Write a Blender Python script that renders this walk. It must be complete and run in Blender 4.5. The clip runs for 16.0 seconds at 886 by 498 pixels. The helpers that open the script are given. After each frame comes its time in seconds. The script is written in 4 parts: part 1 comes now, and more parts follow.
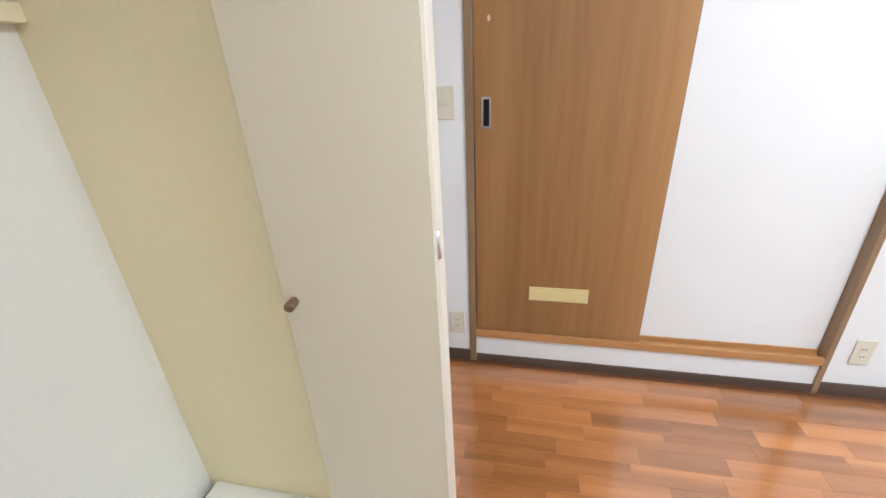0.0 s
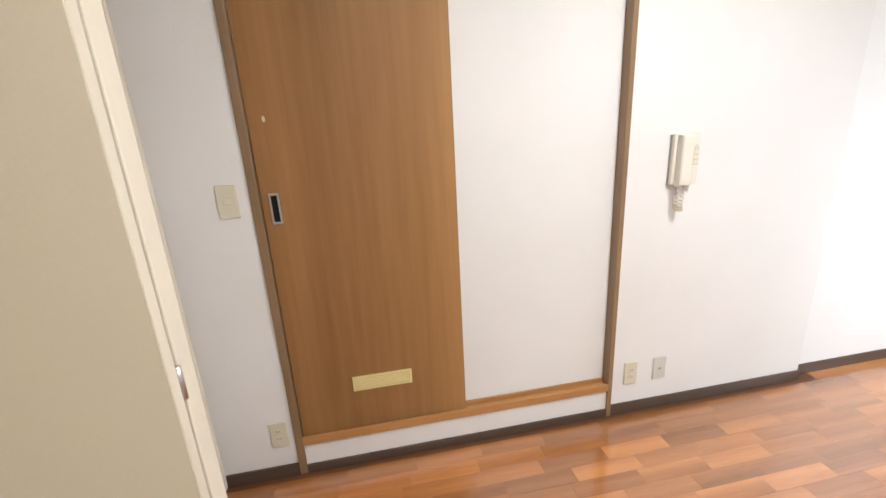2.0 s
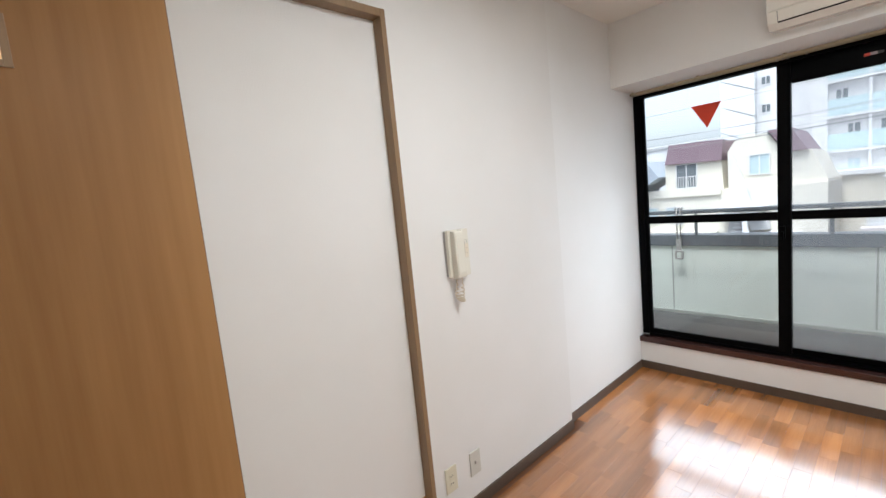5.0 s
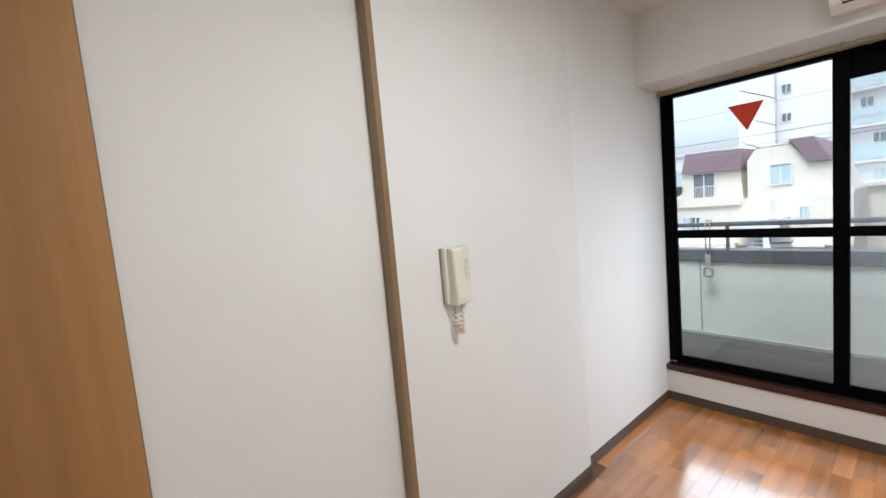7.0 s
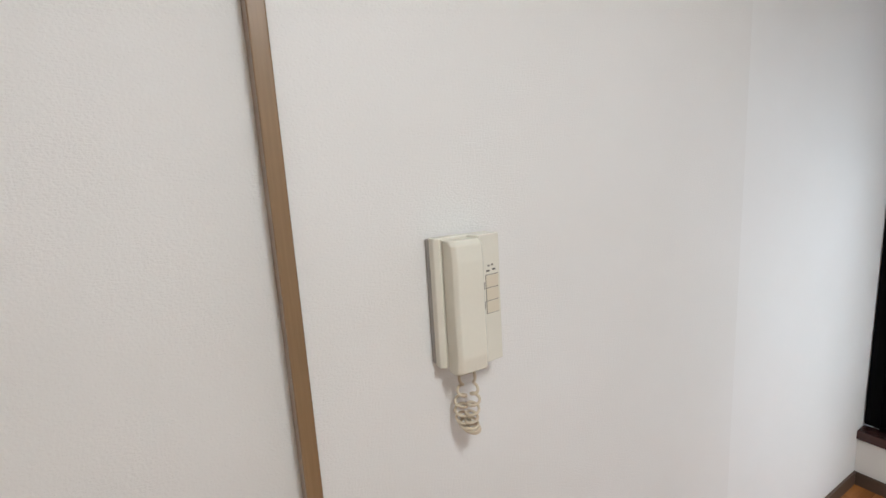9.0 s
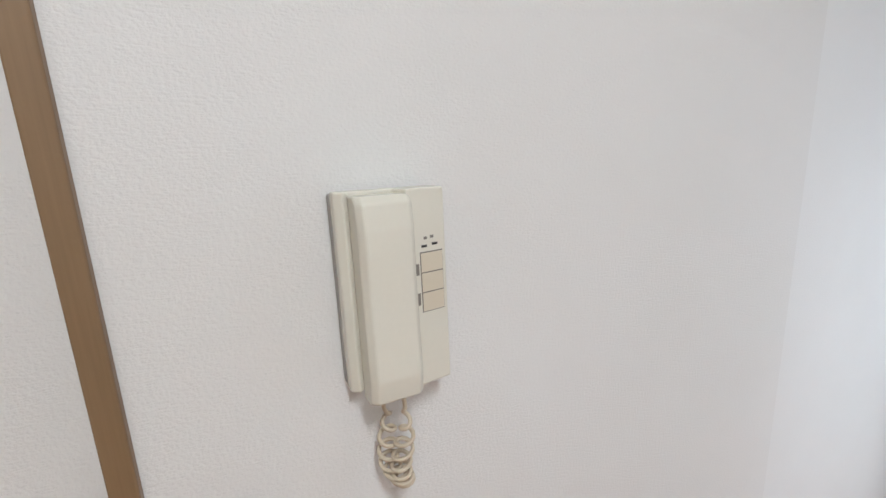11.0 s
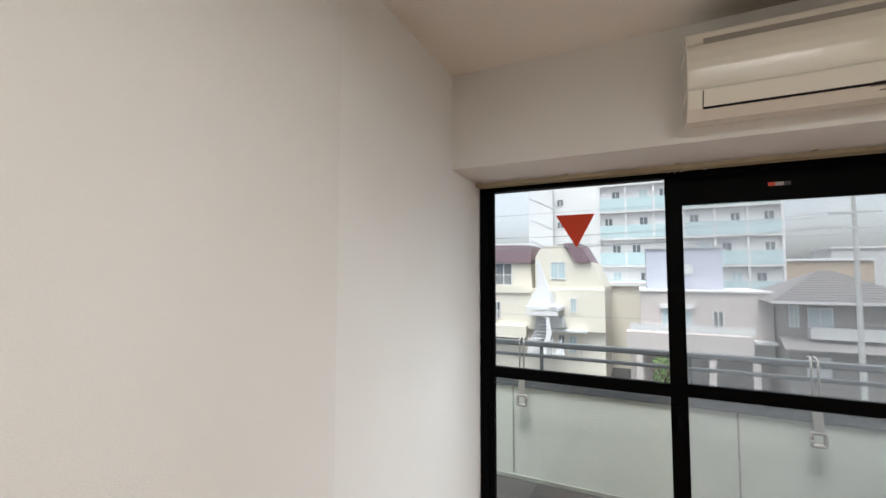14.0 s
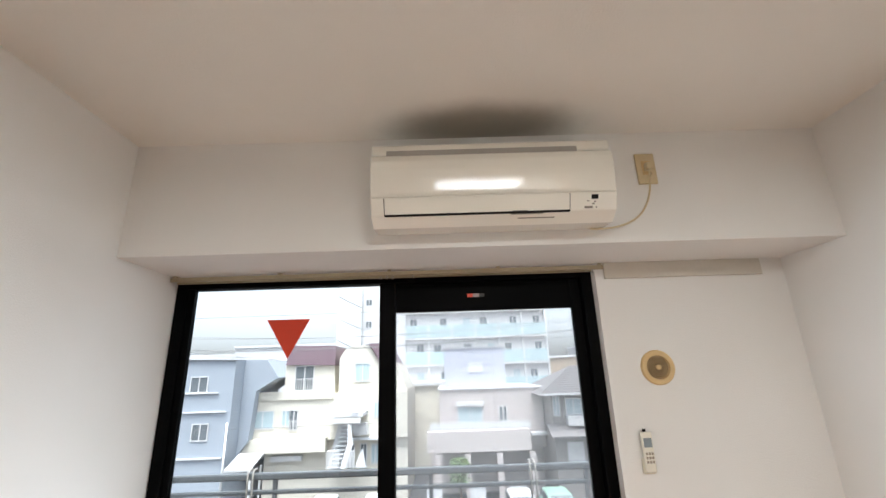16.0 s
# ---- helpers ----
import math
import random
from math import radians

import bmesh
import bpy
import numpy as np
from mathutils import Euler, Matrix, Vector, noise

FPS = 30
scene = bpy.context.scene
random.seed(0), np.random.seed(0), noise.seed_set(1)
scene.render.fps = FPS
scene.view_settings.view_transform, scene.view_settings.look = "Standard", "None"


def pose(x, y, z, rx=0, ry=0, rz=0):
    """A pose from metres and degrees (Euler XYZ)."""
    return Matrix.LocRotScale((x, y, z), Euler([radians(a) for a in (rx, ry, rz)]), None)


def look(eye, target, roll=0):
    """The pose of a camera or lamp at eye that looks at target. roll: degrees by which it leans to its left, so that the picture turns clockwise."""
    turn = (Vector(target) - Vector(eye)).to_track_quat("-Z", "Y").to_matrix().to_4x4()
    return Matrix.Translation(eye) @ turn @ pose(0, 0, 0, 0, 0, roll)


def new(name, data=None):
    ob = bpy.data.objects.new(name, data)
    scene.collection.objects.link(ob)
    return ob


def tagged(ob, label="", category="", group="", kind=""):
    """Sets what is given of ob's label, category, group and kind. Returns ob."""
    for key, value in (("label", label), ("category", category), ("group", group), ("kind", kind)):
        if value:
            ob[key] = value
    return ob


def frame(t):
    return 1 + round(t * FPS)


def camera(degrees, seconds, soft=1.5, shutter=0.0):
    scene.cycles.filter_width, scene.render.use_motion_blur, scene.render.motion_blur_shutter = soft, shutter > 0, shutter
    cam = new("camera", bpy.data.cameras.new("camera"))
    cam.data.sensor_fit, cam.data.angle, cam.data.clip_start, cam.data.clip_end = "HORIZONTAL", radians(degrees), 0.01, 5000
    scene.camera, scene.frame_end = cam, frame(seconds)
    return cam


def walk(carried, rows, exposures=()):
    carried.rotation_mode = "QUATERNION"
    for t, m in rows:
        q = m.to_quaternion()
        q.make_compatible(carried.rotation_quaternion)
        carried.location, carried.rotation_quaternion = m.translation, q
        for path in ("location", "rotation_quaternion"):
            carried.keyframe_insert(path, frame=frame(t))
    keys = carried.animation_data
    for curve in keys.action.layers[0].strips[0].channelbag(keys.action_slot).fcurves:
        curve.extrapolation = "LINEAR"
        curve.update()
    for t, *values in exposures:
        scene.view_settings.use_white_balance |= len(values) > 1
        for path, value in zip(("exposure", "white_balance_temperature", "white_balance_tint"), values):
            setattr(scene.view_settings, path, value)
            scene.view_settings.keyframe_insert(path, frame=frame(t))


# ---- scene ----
cam = camera(93.9, 16.0)
PATH = [
    (0, (0.224, -1.633, 1.395), (-0.172, 0.132, 0.542), -2.9),
    (0.5, (0.274, -1.653, 1.431), (0.155, 0.186, 0.654), -2.9),
    (1, (0.303, -1.666, 1.434), (0.353, 0.207, 0.735), -3.3),
    (1.5, (0.323, -1.635, 1.437), (0.51, 0.255, 0.81), -3.5),
    (2, (0.381, -1.591, 1.441), (0.72, 0.297, 0.875), -3.2),
    (2.5, (0.403, -1.516, 1.44), (0.938, 0.347, 0.947), -3.3),
    (3, (0.394, -1.411, 1.445), (1.172, 0.386, 1.038), -3.8),
    (3.5, (0.416, -1.365, 1.478), (1.436, 0.321, 1.133), -4.7),
    (4, (0.432, -1.371, 1.492), (1.645, 0.195, 1.215), -5.7),
    (6.5, (0.511, -1.295, 1.473), (1.861, 0.167, 1.272), -5.7),
    (7, (0.698, -1.173, 1.493), (1.984, 0.348, 1.313), -5.1),
    (7.5, (0.881, -1.051, 1.493), (2.091, 0.53, 1.306), -4.3),
    (8, (1.073, -0.903, 1.48), (2.177, 0.75, 1.265), -3.9),
    (8.5, (1.228, -0.762, 1.475), (2.206, 0.962, 1.201), -3.2),
    (9, (1.387, -0.582, 1.441), (2.321, 1.159, 1.13), -3.5),
    (9.5, (1.478, -0.464, 1.399), (2.35, 1.296, 1.024), -3.5),
    (12, (1.6, -0.428, 1.382), (2.45, 1.336, 0.972), -2.5),
    (12.5, (1.605, -0.481, 1.441), (2.676, 1.184, 1.157), -1.4),
    (13, (1.630, -0.536, 1.495), (2.986, 0.934, 1.406), -0.7),
    (13.5, (1.664, -0.628, 1.562), (3.260, 0.578, 1.590), 0.6),
    (14, (1.728, -0.721, 1.694), (3.532, 0.133, 1.812), 0.1),
    (14.4, (1.775, -0.827, 1.649), (3.655, -0.218, 1.958), -0.4),
    (14.5, (1.793, -0.855, 1.644), (3.686, -0.305, 1.987), -0.3),
    (15, (1.849, -0.973, 1.688), (3.776, -0.681, 2.137), -1.1),
    (15.5, (1.954, -1.04, 1.736), (3.888, -0.932, 2.236), -1.7),
    (16, (2.036, -1.096, 1.746), (3.953, -1.112, 2.316), -1.9),
]
EXPOSURE = [(0, 2.15, 5300, 7), (1.5, 2.0, 5900, 9), (3, 1.78, 5950, 8), (4, 1.55, 5850, 7), (7, 1.3, 5850, 7), (9, 1.15, 5850, 7),
            (12, 1.15, 5650, 7), (13, 1.05, 5900, 7), (14, 1.08, 6250, 7), (14.5, 1.3, 6150, 7), (16, 1.58, 6050, 7)]
walk(cam, [(t, look(eye, target, roll)) for t, eye, target, roll in PATH], EXPOSURE)

# ---- light ----
world = bpy.data.worlds.new("world")
scene.world = world
world.use_nodes = True
wn, wl = world.node_tree.nodes, world.node_tree.links
sky = wn.new("ShaderNodeTexSky")
sky.sky_type = "NISHITA"
sky.sun_disc = False
sky.sun_elevation = radians(72)
sky.sun_rotation = radians(276)
sky.dust_density = 4.0
sky.ozone_density = 1.0
overcast = wn.new("ShaderNodeHueSaturation")
overcast.inputs["Saturation"].default_value = 0.28
wl.new(sky.outputs[0], overcast.inputs["Color"])
wl.new(overcast.outputs[0], wn["Background"].inputs["Color"])
wn["Background"].inputs["Strength"].default_value = 0.15

sun_data = bpy.data.lights.new("sun", "SUN")
sun_data.energy = 2.4
sun_data.angle = radians(25)
sun_data.color = (1.0, 0.97, 0.92)
sun = new("sun", sun_data)
sun.matrix_world = look((0, 0, 30), (6, -0.6, 11))


def point_lamp(name, place, watts, size, color):
    data = bpy.data.lights.new(name, "POINT")
    data.energy, data.shadow_soft_size, data.color = watts, size, color
    ob = new(name, data)
    ob.location = place
    return ob


point_lamp("washroom_light", (0.45, 0.75, 2.25), 4.2, 0.06, (1.0, 0.76, 0.52))
ceiling_data = bpy.data.lights.new("ceiling_light", "AREA")
ceiling_data.shape, ceiling_data.size, ceiling_data.size_y, ceiling_data.energy = "RECTANGLE", 0.20, 0.6, 12.0
ceiling_data.color = (1.0, 0.97, 0.92)
ceiling_lamp = new("ceiling_light", ceiling_data)
ceiling_lamp.location = (1.6, -1.4, 2.5)
# unseen fill lamp added to brighten the closet end of the room
west_fill_data = bpy.data.lights.new("kitchen_ceiling_light", "AREA")
west_fill_data.shape, west_fill_data.size, west_fill_data.energy, west_fill_data.color = "DISK", 0.35, 3.0, (1.0, 0.90, 0.76)
west_fill_lamp = new("kitchen_ceiling_light", west_fill_data)
west_fill_lamp.location = (0.55, -2.15, 2.55)


def sky_lamp(name, place, aim, width, height, watts, spread):
    """Unseen area lamp added inside the window to stand in for skylight; aim: a way to the north, east and up."""
    data = bpy.data.lights.new(name, "AREA")
    data.shape, data.size, data.size_y, data.energy, data.spread = "RECTANGLE", width, height, watts, radians(spread)
    data.color = (0.93, 0.97, 1.0)
    ob = new(name, data)
    ob.matrix_world = look(place, Vector(place) + Vector(aim))
    return ob


# down on the floor, and along the window wall to the north and the south
for lamp_z in (0.55, 0.98, 1.62):
    sky_lamp("sky_light_floor", (3.66, -0.87, lamp_z), (-0.64, 0.0, -0.77), 1.60, 0.28, 0.68, 78)
sky_lamp("sky_light_north", (3.64, -1.40, 1.10), (-0.34, 0.94, -0.20), 0.24, 1.40, 1.4, 84)
sky_lamp("sky_light_south", (3.64, -0.95, 1.20), (-0.42, -0.90, -0.05), 0.24, 1.70, 0.8, 60)


# ---- materials ----
def node_mat(name):
    m = bpy.data.materials.new(name)
    m.use_nodes = True
    nt = m.node_tree
    return m, nt.nodes, nt.links, nt.nodes["Principled BSDF"]


def paint(name, color, rough=0.6, spread=0.04, grain=60.0, bump=0.1, metal=0.0, depth=0.002, coat=0.0, vary=0.0,
          spec=0.5):
    """A plain surface with two scales of variation and fine relief."""
    m, n, l, b = node_mat(name)
    tc = n.new("ShaderNodeTexCoord")
    big = n.new("ShaderNodeTexNoise")
    big.inputs["Scale"].default_value = 2.3
    big.inputs["Detail"].default_value = 4
    l.new(tc.outputs["Object"], big.inputs["Vector"])
    fine = n.new("ShaderNodeTexNoise")
    fine.inputs["Scale"].default_value = grain
    fine.inputs["Detail"].default_value = 5
    l.new(tc.outputs["Object"], fine.inputs["Vector"])
    mix = n.new("ShaderNodeMath")
    mix.operation = "ADD"
    l.new(big.outputs[0], mix.inputs[0])
    l.new(fine.outputs[0], mix.inputs[1])
    rng = n.new("ShaderNodeMapRange")
    rng.inputs["From Min"].default_value = 0.6
    rng.inputs["From Max"].default_value = 1.4
    rng.inputs["To Min"].default_value = 1 - spread
    rng.inputs["To Max"].default_value = 1 + spread
    l.new(mix.outputs[0], rng.inputs["Value"])
    hsv = n.new("ShaderNodeHueSaturation")
    hsv.inputs["Color"].default_value = (*color, 1)
    if vary:
        info = n.new("ShaderNodeObjectInfo")
        r2 = n.new("ShaderNodeMapRange")
        r2.inputs["To Min"].default_value = 1 - vary
        r2.inputs["To Max"].default_value = 1 + vary
        l.new(info.outputs["Random"], r2.inputs["Value"])
        mul = n.new("ShaderNodeMath")
        mul.operation = "MULTIPLY"
        l.new(rng.outputs[0], mul.inputs[0])
        l.new(r2.outputs[0], mul.inputs[1])
        l.new(mul.outputs[0], hsv.inputs["Value"])
    else:
        l.new(rng.outputs[0], hsv.inputs["Value"])
    l.new(hsv.outputs[0], b.inputs["Base Color"])
    b.inputs["Roughness"].default_value = rough
    b.inputs["Metallic"].default_value = metal
    b.inputs["Specular IOR Level"].default_value = spec
    b.inputs["Coat Weight"].default_value = coat
    bp = n.new("ShaderNodeBump")
    bp.inputs["Strength"].default_value = bump
    bp.inputs["Distance"].default_value = depth
    l.new(fine.outputs[0], bp.inputs["Height"])
    l.new(bp.outputs[0], b.inputs["Normal"])
    return m


def wallpaper(name, color):
    """Embossed vinyl wallpaper: short horizontal ridges broken by a plaster-like grain."""
    m, n, l, b = node_mat(name)
    geo = n.new("ShaderNodeNewGeometry")
    mp = n.new("ShaderNodeMapping")
    mp.inputs["Scale"].default_value = (120, 120, 520)
    l.new(geo.outputs["Position"], mp.inputs["Vector"])
    ridge = n.new("ShaderNodeTexNoise")
    ridge.inputs["Scale"].default_value = 1.0
    ridge.inputs["Detail"].default_value = 3
    l.new(mp.outputs[0], ridge.inputs["Vector"])
    grain = n.new("ShaderNodeTexNoise")
    grain.inputs["Scale"].default_value = 260
    grain.inputs["Detail"].default_value = 2
    l.new(geo.outputs["Position"], grain.inputs["Vector"])
    add = n.new("ShaderNodeMath")
    add.operation = "ADD"
    l.new(ridge.outputs[0], add.inputs[0])
    l.new(grain.outputs[0], add.inputs[1])
    bp = n.new("ShaderNodeBump")
    bp.inputs["Strength"].default_value = 0.6
    bp.inputs["Distance"].default_value = 0.0013
    l.new(add.outputs[0], bp.inputs["Height"])
    l.new(bp.outputs[0], b.inputs["Normal"])
    big = n.new("ShaderNodeTexNoise")
    big.inputs["Scale"].default_value = 1.7
    big.inputs["Detail"].default_value = 6
    l.new(geo.outputs["Position"], big.inputs["Vector"])
    ramp = n.new("ShaderNodeValToRGB")
    ramp.color_ramp.elements[0].position = 0.3
    ramp.color_ramp.elements[0].color = (color[0] * 0.955, color[1] * 0.95, color[2] * 0.935, 1)
    ramp.color_ramp.elements[1].position = 0.7
    ramp.color_ramp.elements[1].color = (*color, 1)
    l.new(big.outputs[0], ramp.inputs[0])
    l.new(ramp.outputs[0], b.inputs["Base Color"])
    b.inputs["Roughness"].default_value = 0.62
    b.inputs["Specular IOR Level"].default_value = 0.35
    return m


def wood(name, dark, light, axis, rough=0.35, stretch=26.0, vary=0.0, coat=0.0, bump=0.12):
    """Straight-grained wood; axis: the way the grain runs."""
    m, n, l, b = node_mat(name)
    tc = n.new("ShaderNodeTexCoord")
    mp = n.new("ShaderNodeMapping")
    s = [stretch, stretch, stretch]
    s[axis] = stretch / 22
    mp.inputs["Scale"].default_value = s
    info = n.new("ShaderNodeObjectInfo")
    off = n.new("ShaderNodeMath")
    off.operation = "MULTIPLY"
    off.inputs[1].default_value = 37.0
    l.new(info.outputs["Random"], off.inputs[0])
    if vary:
        l.new(off.outputs[0], mp.inputs["Location"])
    l.new(tc.outputs["Object"], mp.inputs["Vector"])
    band = n.new("ShaderNodeTexNoise")
    band.inputs["Scale"].default_value = 0.35
    band.inputs["Detail"].default_value = 3
    band.inputs["Distortion"].default_value = 0.5
    l.new(mp.outputs[0], band.inputs["Vector"])
    fine = n.new("ShaderNodeTexNoise")
    fine.inputs["Scale"].default_value = 7.0
    fine.inputs["Detail"].default_value = 5
    l.new(mp.outputs[0], fine.inputs["Vector"])
    mx = n.new("ShaderNodeMath")
    mx.operation = "MULTIPLY_ADD"
    mx.inputs[1].default_value = 0.35
    l.new(fine.outputs[0], mx.inputs[0])
    l.new(band.outputs[0], mx.inputs[2])
    ramp = n.new("ShaderNodeValToRGB")
    ramp.color_ramp.elements[0].position = 0.42
    ramp.color_ramp.elements[0].color = (*dark, 1)
    ramp.color_ramp.elements[1].position = 0.9
    ramp.color_ramp.elements[1].color = (*light, 1)
    l.new(mx.outputs[0], ramp.inputs[0])
    hsv = n.new("ShaderNodeHueSaturation")
    l.new(ramp.outputs[0], hsv.inputs["Color"])
    if vary:
        r2 = n.new("ShaderNodeMapRange")
        r2.inputs["To Min"].default_value = 1 - vary
        r2.inputs["To Max"].default_value = 1 + vary
        l.new(info.outputs["Random"], r2.inputs["Value"])
        isl = n.new("ShaderNodeNewGeometry")
        r3 = n.new("ShaderNodeMapRange")
        r3.inputs["To Min"].default_value = 1 - vary * 0.4
        r3.inputs["To Max"].default_value = 1 + vary * 0.4
        l.new(isl.outputs["Random Per Island"], r3.inputs["Value"])
        mul = n.new("ShaderNodeMath")
        mul.operation = "MULTIPLY"
        l.new(r2.outputs[0], mul.inputs[0])
        l.new(r3.outputs[0], mul.inputs[1])
        l.new(mul.outputs[0], hsv.inputs["Value"])
    l.new(hsv.outputs[0], b.inputs["Base Color"])
    b.inputs["Roughness"].default_value = rough
    b.inputs["Coat Weight"].default_value = coat
    b.inputs["Coat Roughness"].default_value = 0.13
    b.inputs["Coat IOR"].default_value = 1.9
    bp = n.new("ShaderNodeBump")
    bp.inputs["Strength"].default_value = bump
    bp.inputs["Distance"].default_value = 0.001
    l.new(fine.outputs[0], bp.inputs["Height"])
    l.new(bp.outputs[0], b.inputs["Normal"])
    return m


def clear_glass(name, haze=0.0, tint=(1, 1, 1)):
    """Window glass: mostly clear, with its reflection and a little dust."""
    m, n, l, b = node_mat(name)
    n.remove(b)
    out = n["Material Output"]
    tr = n.new("ShaderNodeBsdfTransparent")
    tr.inputs["Color"].default_value = (*tint, 1)
    gl = n.new("ShaderNodeBsdfGlossy")
    gl.inputs["Roughness"].default_value = 0.02
    fr = n.new("ShaderNodeFresnel")
    fr.inputs["IOR"].default_value = 1.45
    mix = n.new("ShaderNodeMixShader")
    l.new(fr.outputs[0], mix.inputs[0])
    l.new(tr.outputs[0], mix.inputs[1])
    l.new(gl.outputs[0], mix.inputs[2])
    last = mix
    if haze:
        df = n.new("ShaderNodeBsdfTranslucent")
        df.inputs["Color"].default_value = (0.85, 0.86, 0.87, 1)
        geo = n.new("ShaderNodeNewGeometry")
        nz = n.new("ShaderNodeTexNoise")
        nz.inputs["Scale"].default_value = 5.0
        nz.inputs["Detail"].default_value = 6
        l.new(geo.outputs["Position"], nz.inputs["Vector"])
        rg = n.new("ShaderNodeMapRange")
        rg.inputs["To Min"].default_value = haze * 0.7
        rg.inputs["To Max"].default_value = haze * 1.3
        l.new(nz.outputs[0], rg.inputs["Value"])
        m2 = n.new("ShaderNodeMixShader")
        l.new(rg.outputs[0], m2.inputs[0])
        l.new(mix.outputs[0], m2.inputs[1])
        l.new(df.outputs[0], m2.inputs[2])
        last = m2
    l.new(last.outputs[0], out.inputs["Surface"])
    return m


M = dict(
    wall=wallpaper("wallpaper_white", (0.80, 0.79, 0.77)),
    # lighter copy of wallpaper_white: brighter window light put into its colour
    wall_lit=wallpaper("wallpaper_lit_white", (0.83, 0.825, 0.81)),
    ceil=wallpaper("ceiling_paper", (0.83, 0.81, 0.76)),
    closet=paint("closet_cream_paint", (0.82, 0.73, 0.49), 0.55, 0.03, 90, 0.08),
    closet_back=paint("closet_white_paint", (0.78, 0.76, 0.69), 0.6, 0.03, 90, 0.08),
    leaf=paint("beige_painted_board", (0.60, 0.54, 0.42), 0.5, 0.025, 140, 0.1),
    trim=paint("cream_gloss_paint", (0.80, 0.75, 0.62), 0.35, 0.03, 50, 0.05),
    door=wood("door_veneer", (0.235, 0.115, 0.040), (0.40, 0.215, 0.082), 2, 0.36, 6),
    track=wood("sill_wood", (0.36, 0.155, 0.04), (0.52, 0.285, 0.11), 0, 0.35, 30),
    post=wood("post_wood", (0.19, 0.118, 0.058), (0.31, 0.20, 0.105), 2, 0.4, 30),
    dark_line=paint("dark_joint", (0.05, 0.025, 0.012), 0.7),
    plank=wood("parquet_oak", (0.27, 0.098, 0.022), (0.48, 0.19, 0.052), 0, 0.24, 30, vary=0.22, coat=1.0, bump=0.05),
    joint=paint("floor_joint", (0.13, 0.05, 0.018), 0.5),
    skirt=paint("brown_vinyl_skirting", (0.088, 0.058, 0.040), 0.45, 0.08, 60, 0.08),
    plate=paint("ivory_plastic", (0.66, 0.62, 0.48), 0.38, 0.02, 80, 0.03),
    plate_grey=paint("grey_ivory_plastic", (0.60, 0.59, 0.53), 0.42, 0.02, 80, 0.03),
    old_plastic=paint("yellowed_plastic", (0.60, 0.49, 0.30), 0.4, 0.06, 60, 0.03),
    tan_plastic=paint("tan_plastic", (0.62, 0.45, 0.22), 0.4, 0.05, 60, 0.03),
    grille=paint("pale_yellow_plastic", (0.74, 0.62, 0.30), 0.42, 0.03, 60, 0.03),
    slot=paint("dark_slot", (0.012, 0.012, 0.012), 0.8, spec=0.15),
    steel=paint("satin_steel", (0.62, 0.60, 0.58), 0.3, 0.03, 200, 0.03, metal=1.0),
    bronze=paint("bronze_metal", (0.30, 0.22, 0.16), 0.28, 0.05, 120, 0.03, metal=1.0),
    black=paint("black_anodised_aluminium", (0.0012, 0.0012, 0.0014), 0.5, 0.15, 120, 0.05, spec=0.05),
    sill=wood("dark_sill_wood", (0.030, 0.012, 0.011), (0.060, 0.026, 0.022), 1, 0.25, 20),
    phone=paint("cream_abs_plastic", (0.74, 0.71, 0.61), 0.24, 0.015, 200, 0.03),
    button=paint("tan_button_plastic", (0.66, 0.59, 0.46), 0.35, 0.015, 200, 0.03),
    scuff=paint("pale_scuff", (0.66, 0.55, 0.38), 0.6, 0.1, 300, 0.1),
    taupe=paint("taupe_plastic", (0.28, 0.24, 0.19), 0.4, 0.02, 100, 0.02),
    screen=paint("grey_display", (0.22, 0.25, 0.27), 0.2, 0.03, 60, 0.0),
    phone_side=paint("grey_plastic_base", (0.34, 0.32, 0.29), 0.45, 0.03, 200, 0.03),
    ac=paint("white_ac_plastic", (0.80, 0.77, 0.69), 0.11, 0.015, 200, 0.02),
    ink=paint("dark_print", (0.03, 0.03, 0.03), 0.5),
    ink_soft=paint("faint_print", (0.22, 0.20, 0.17), 0.5),
    # browner than the handset: shade between the coils is put into this colour
    cord=paint("shaded_cord_plastic", (0.60, 0.51, 0.38), 0.35, 0.03, 100, 0.02),
    sticker=paint("silver_sticker", (0.36, 0.27, 0.25), 0.35, 0.3, 300, 0.1),
    red=paint("red_film", (0.62, 0.045, 0.012), 0.45, 0.04, 40, 0.02),
    glass=clear_glass("clear_glass", 0.0, (0.92, 0.93, 0.935)),
    glass_hazy=clear_glass("screened_glass", 0.14, (0.90, 0.905, 0.91)),
    rail=paint("brass_coloured_rail", (0.42, 0.36, 0.25), 0.35, 0.05, 100, 0.04, metal=0.4),
    balcony_paint=paint("pale_green_render", (0.66, 0.69, 0.62), 0.8, 0.06, 30, 0.3),
    balcony_floor=paint("grey_waterproof_floor", (0.062, 0.060, 0.057), 0.7, 0.15, 20, 0.3),
    joint_grey=paint("grey_sealant", (0.36, 0.37, 0.33), 0.8),
    balcony_sheet=paint("brown_grey_vinyl_sheet", (0.082, 0.073, 0.067), 0.6, 0.15, 30, 0.2),
    grey_rail=paint("dark_grey_aluminium", (0.10, 0.11, 0.12), 0.4, 0.08, 80, 0.05),
    pale_rail=paint("weathered_aluminium", (0.36, 0.34, 0.31), 0.5, 0.06, 80, 0.05),
)


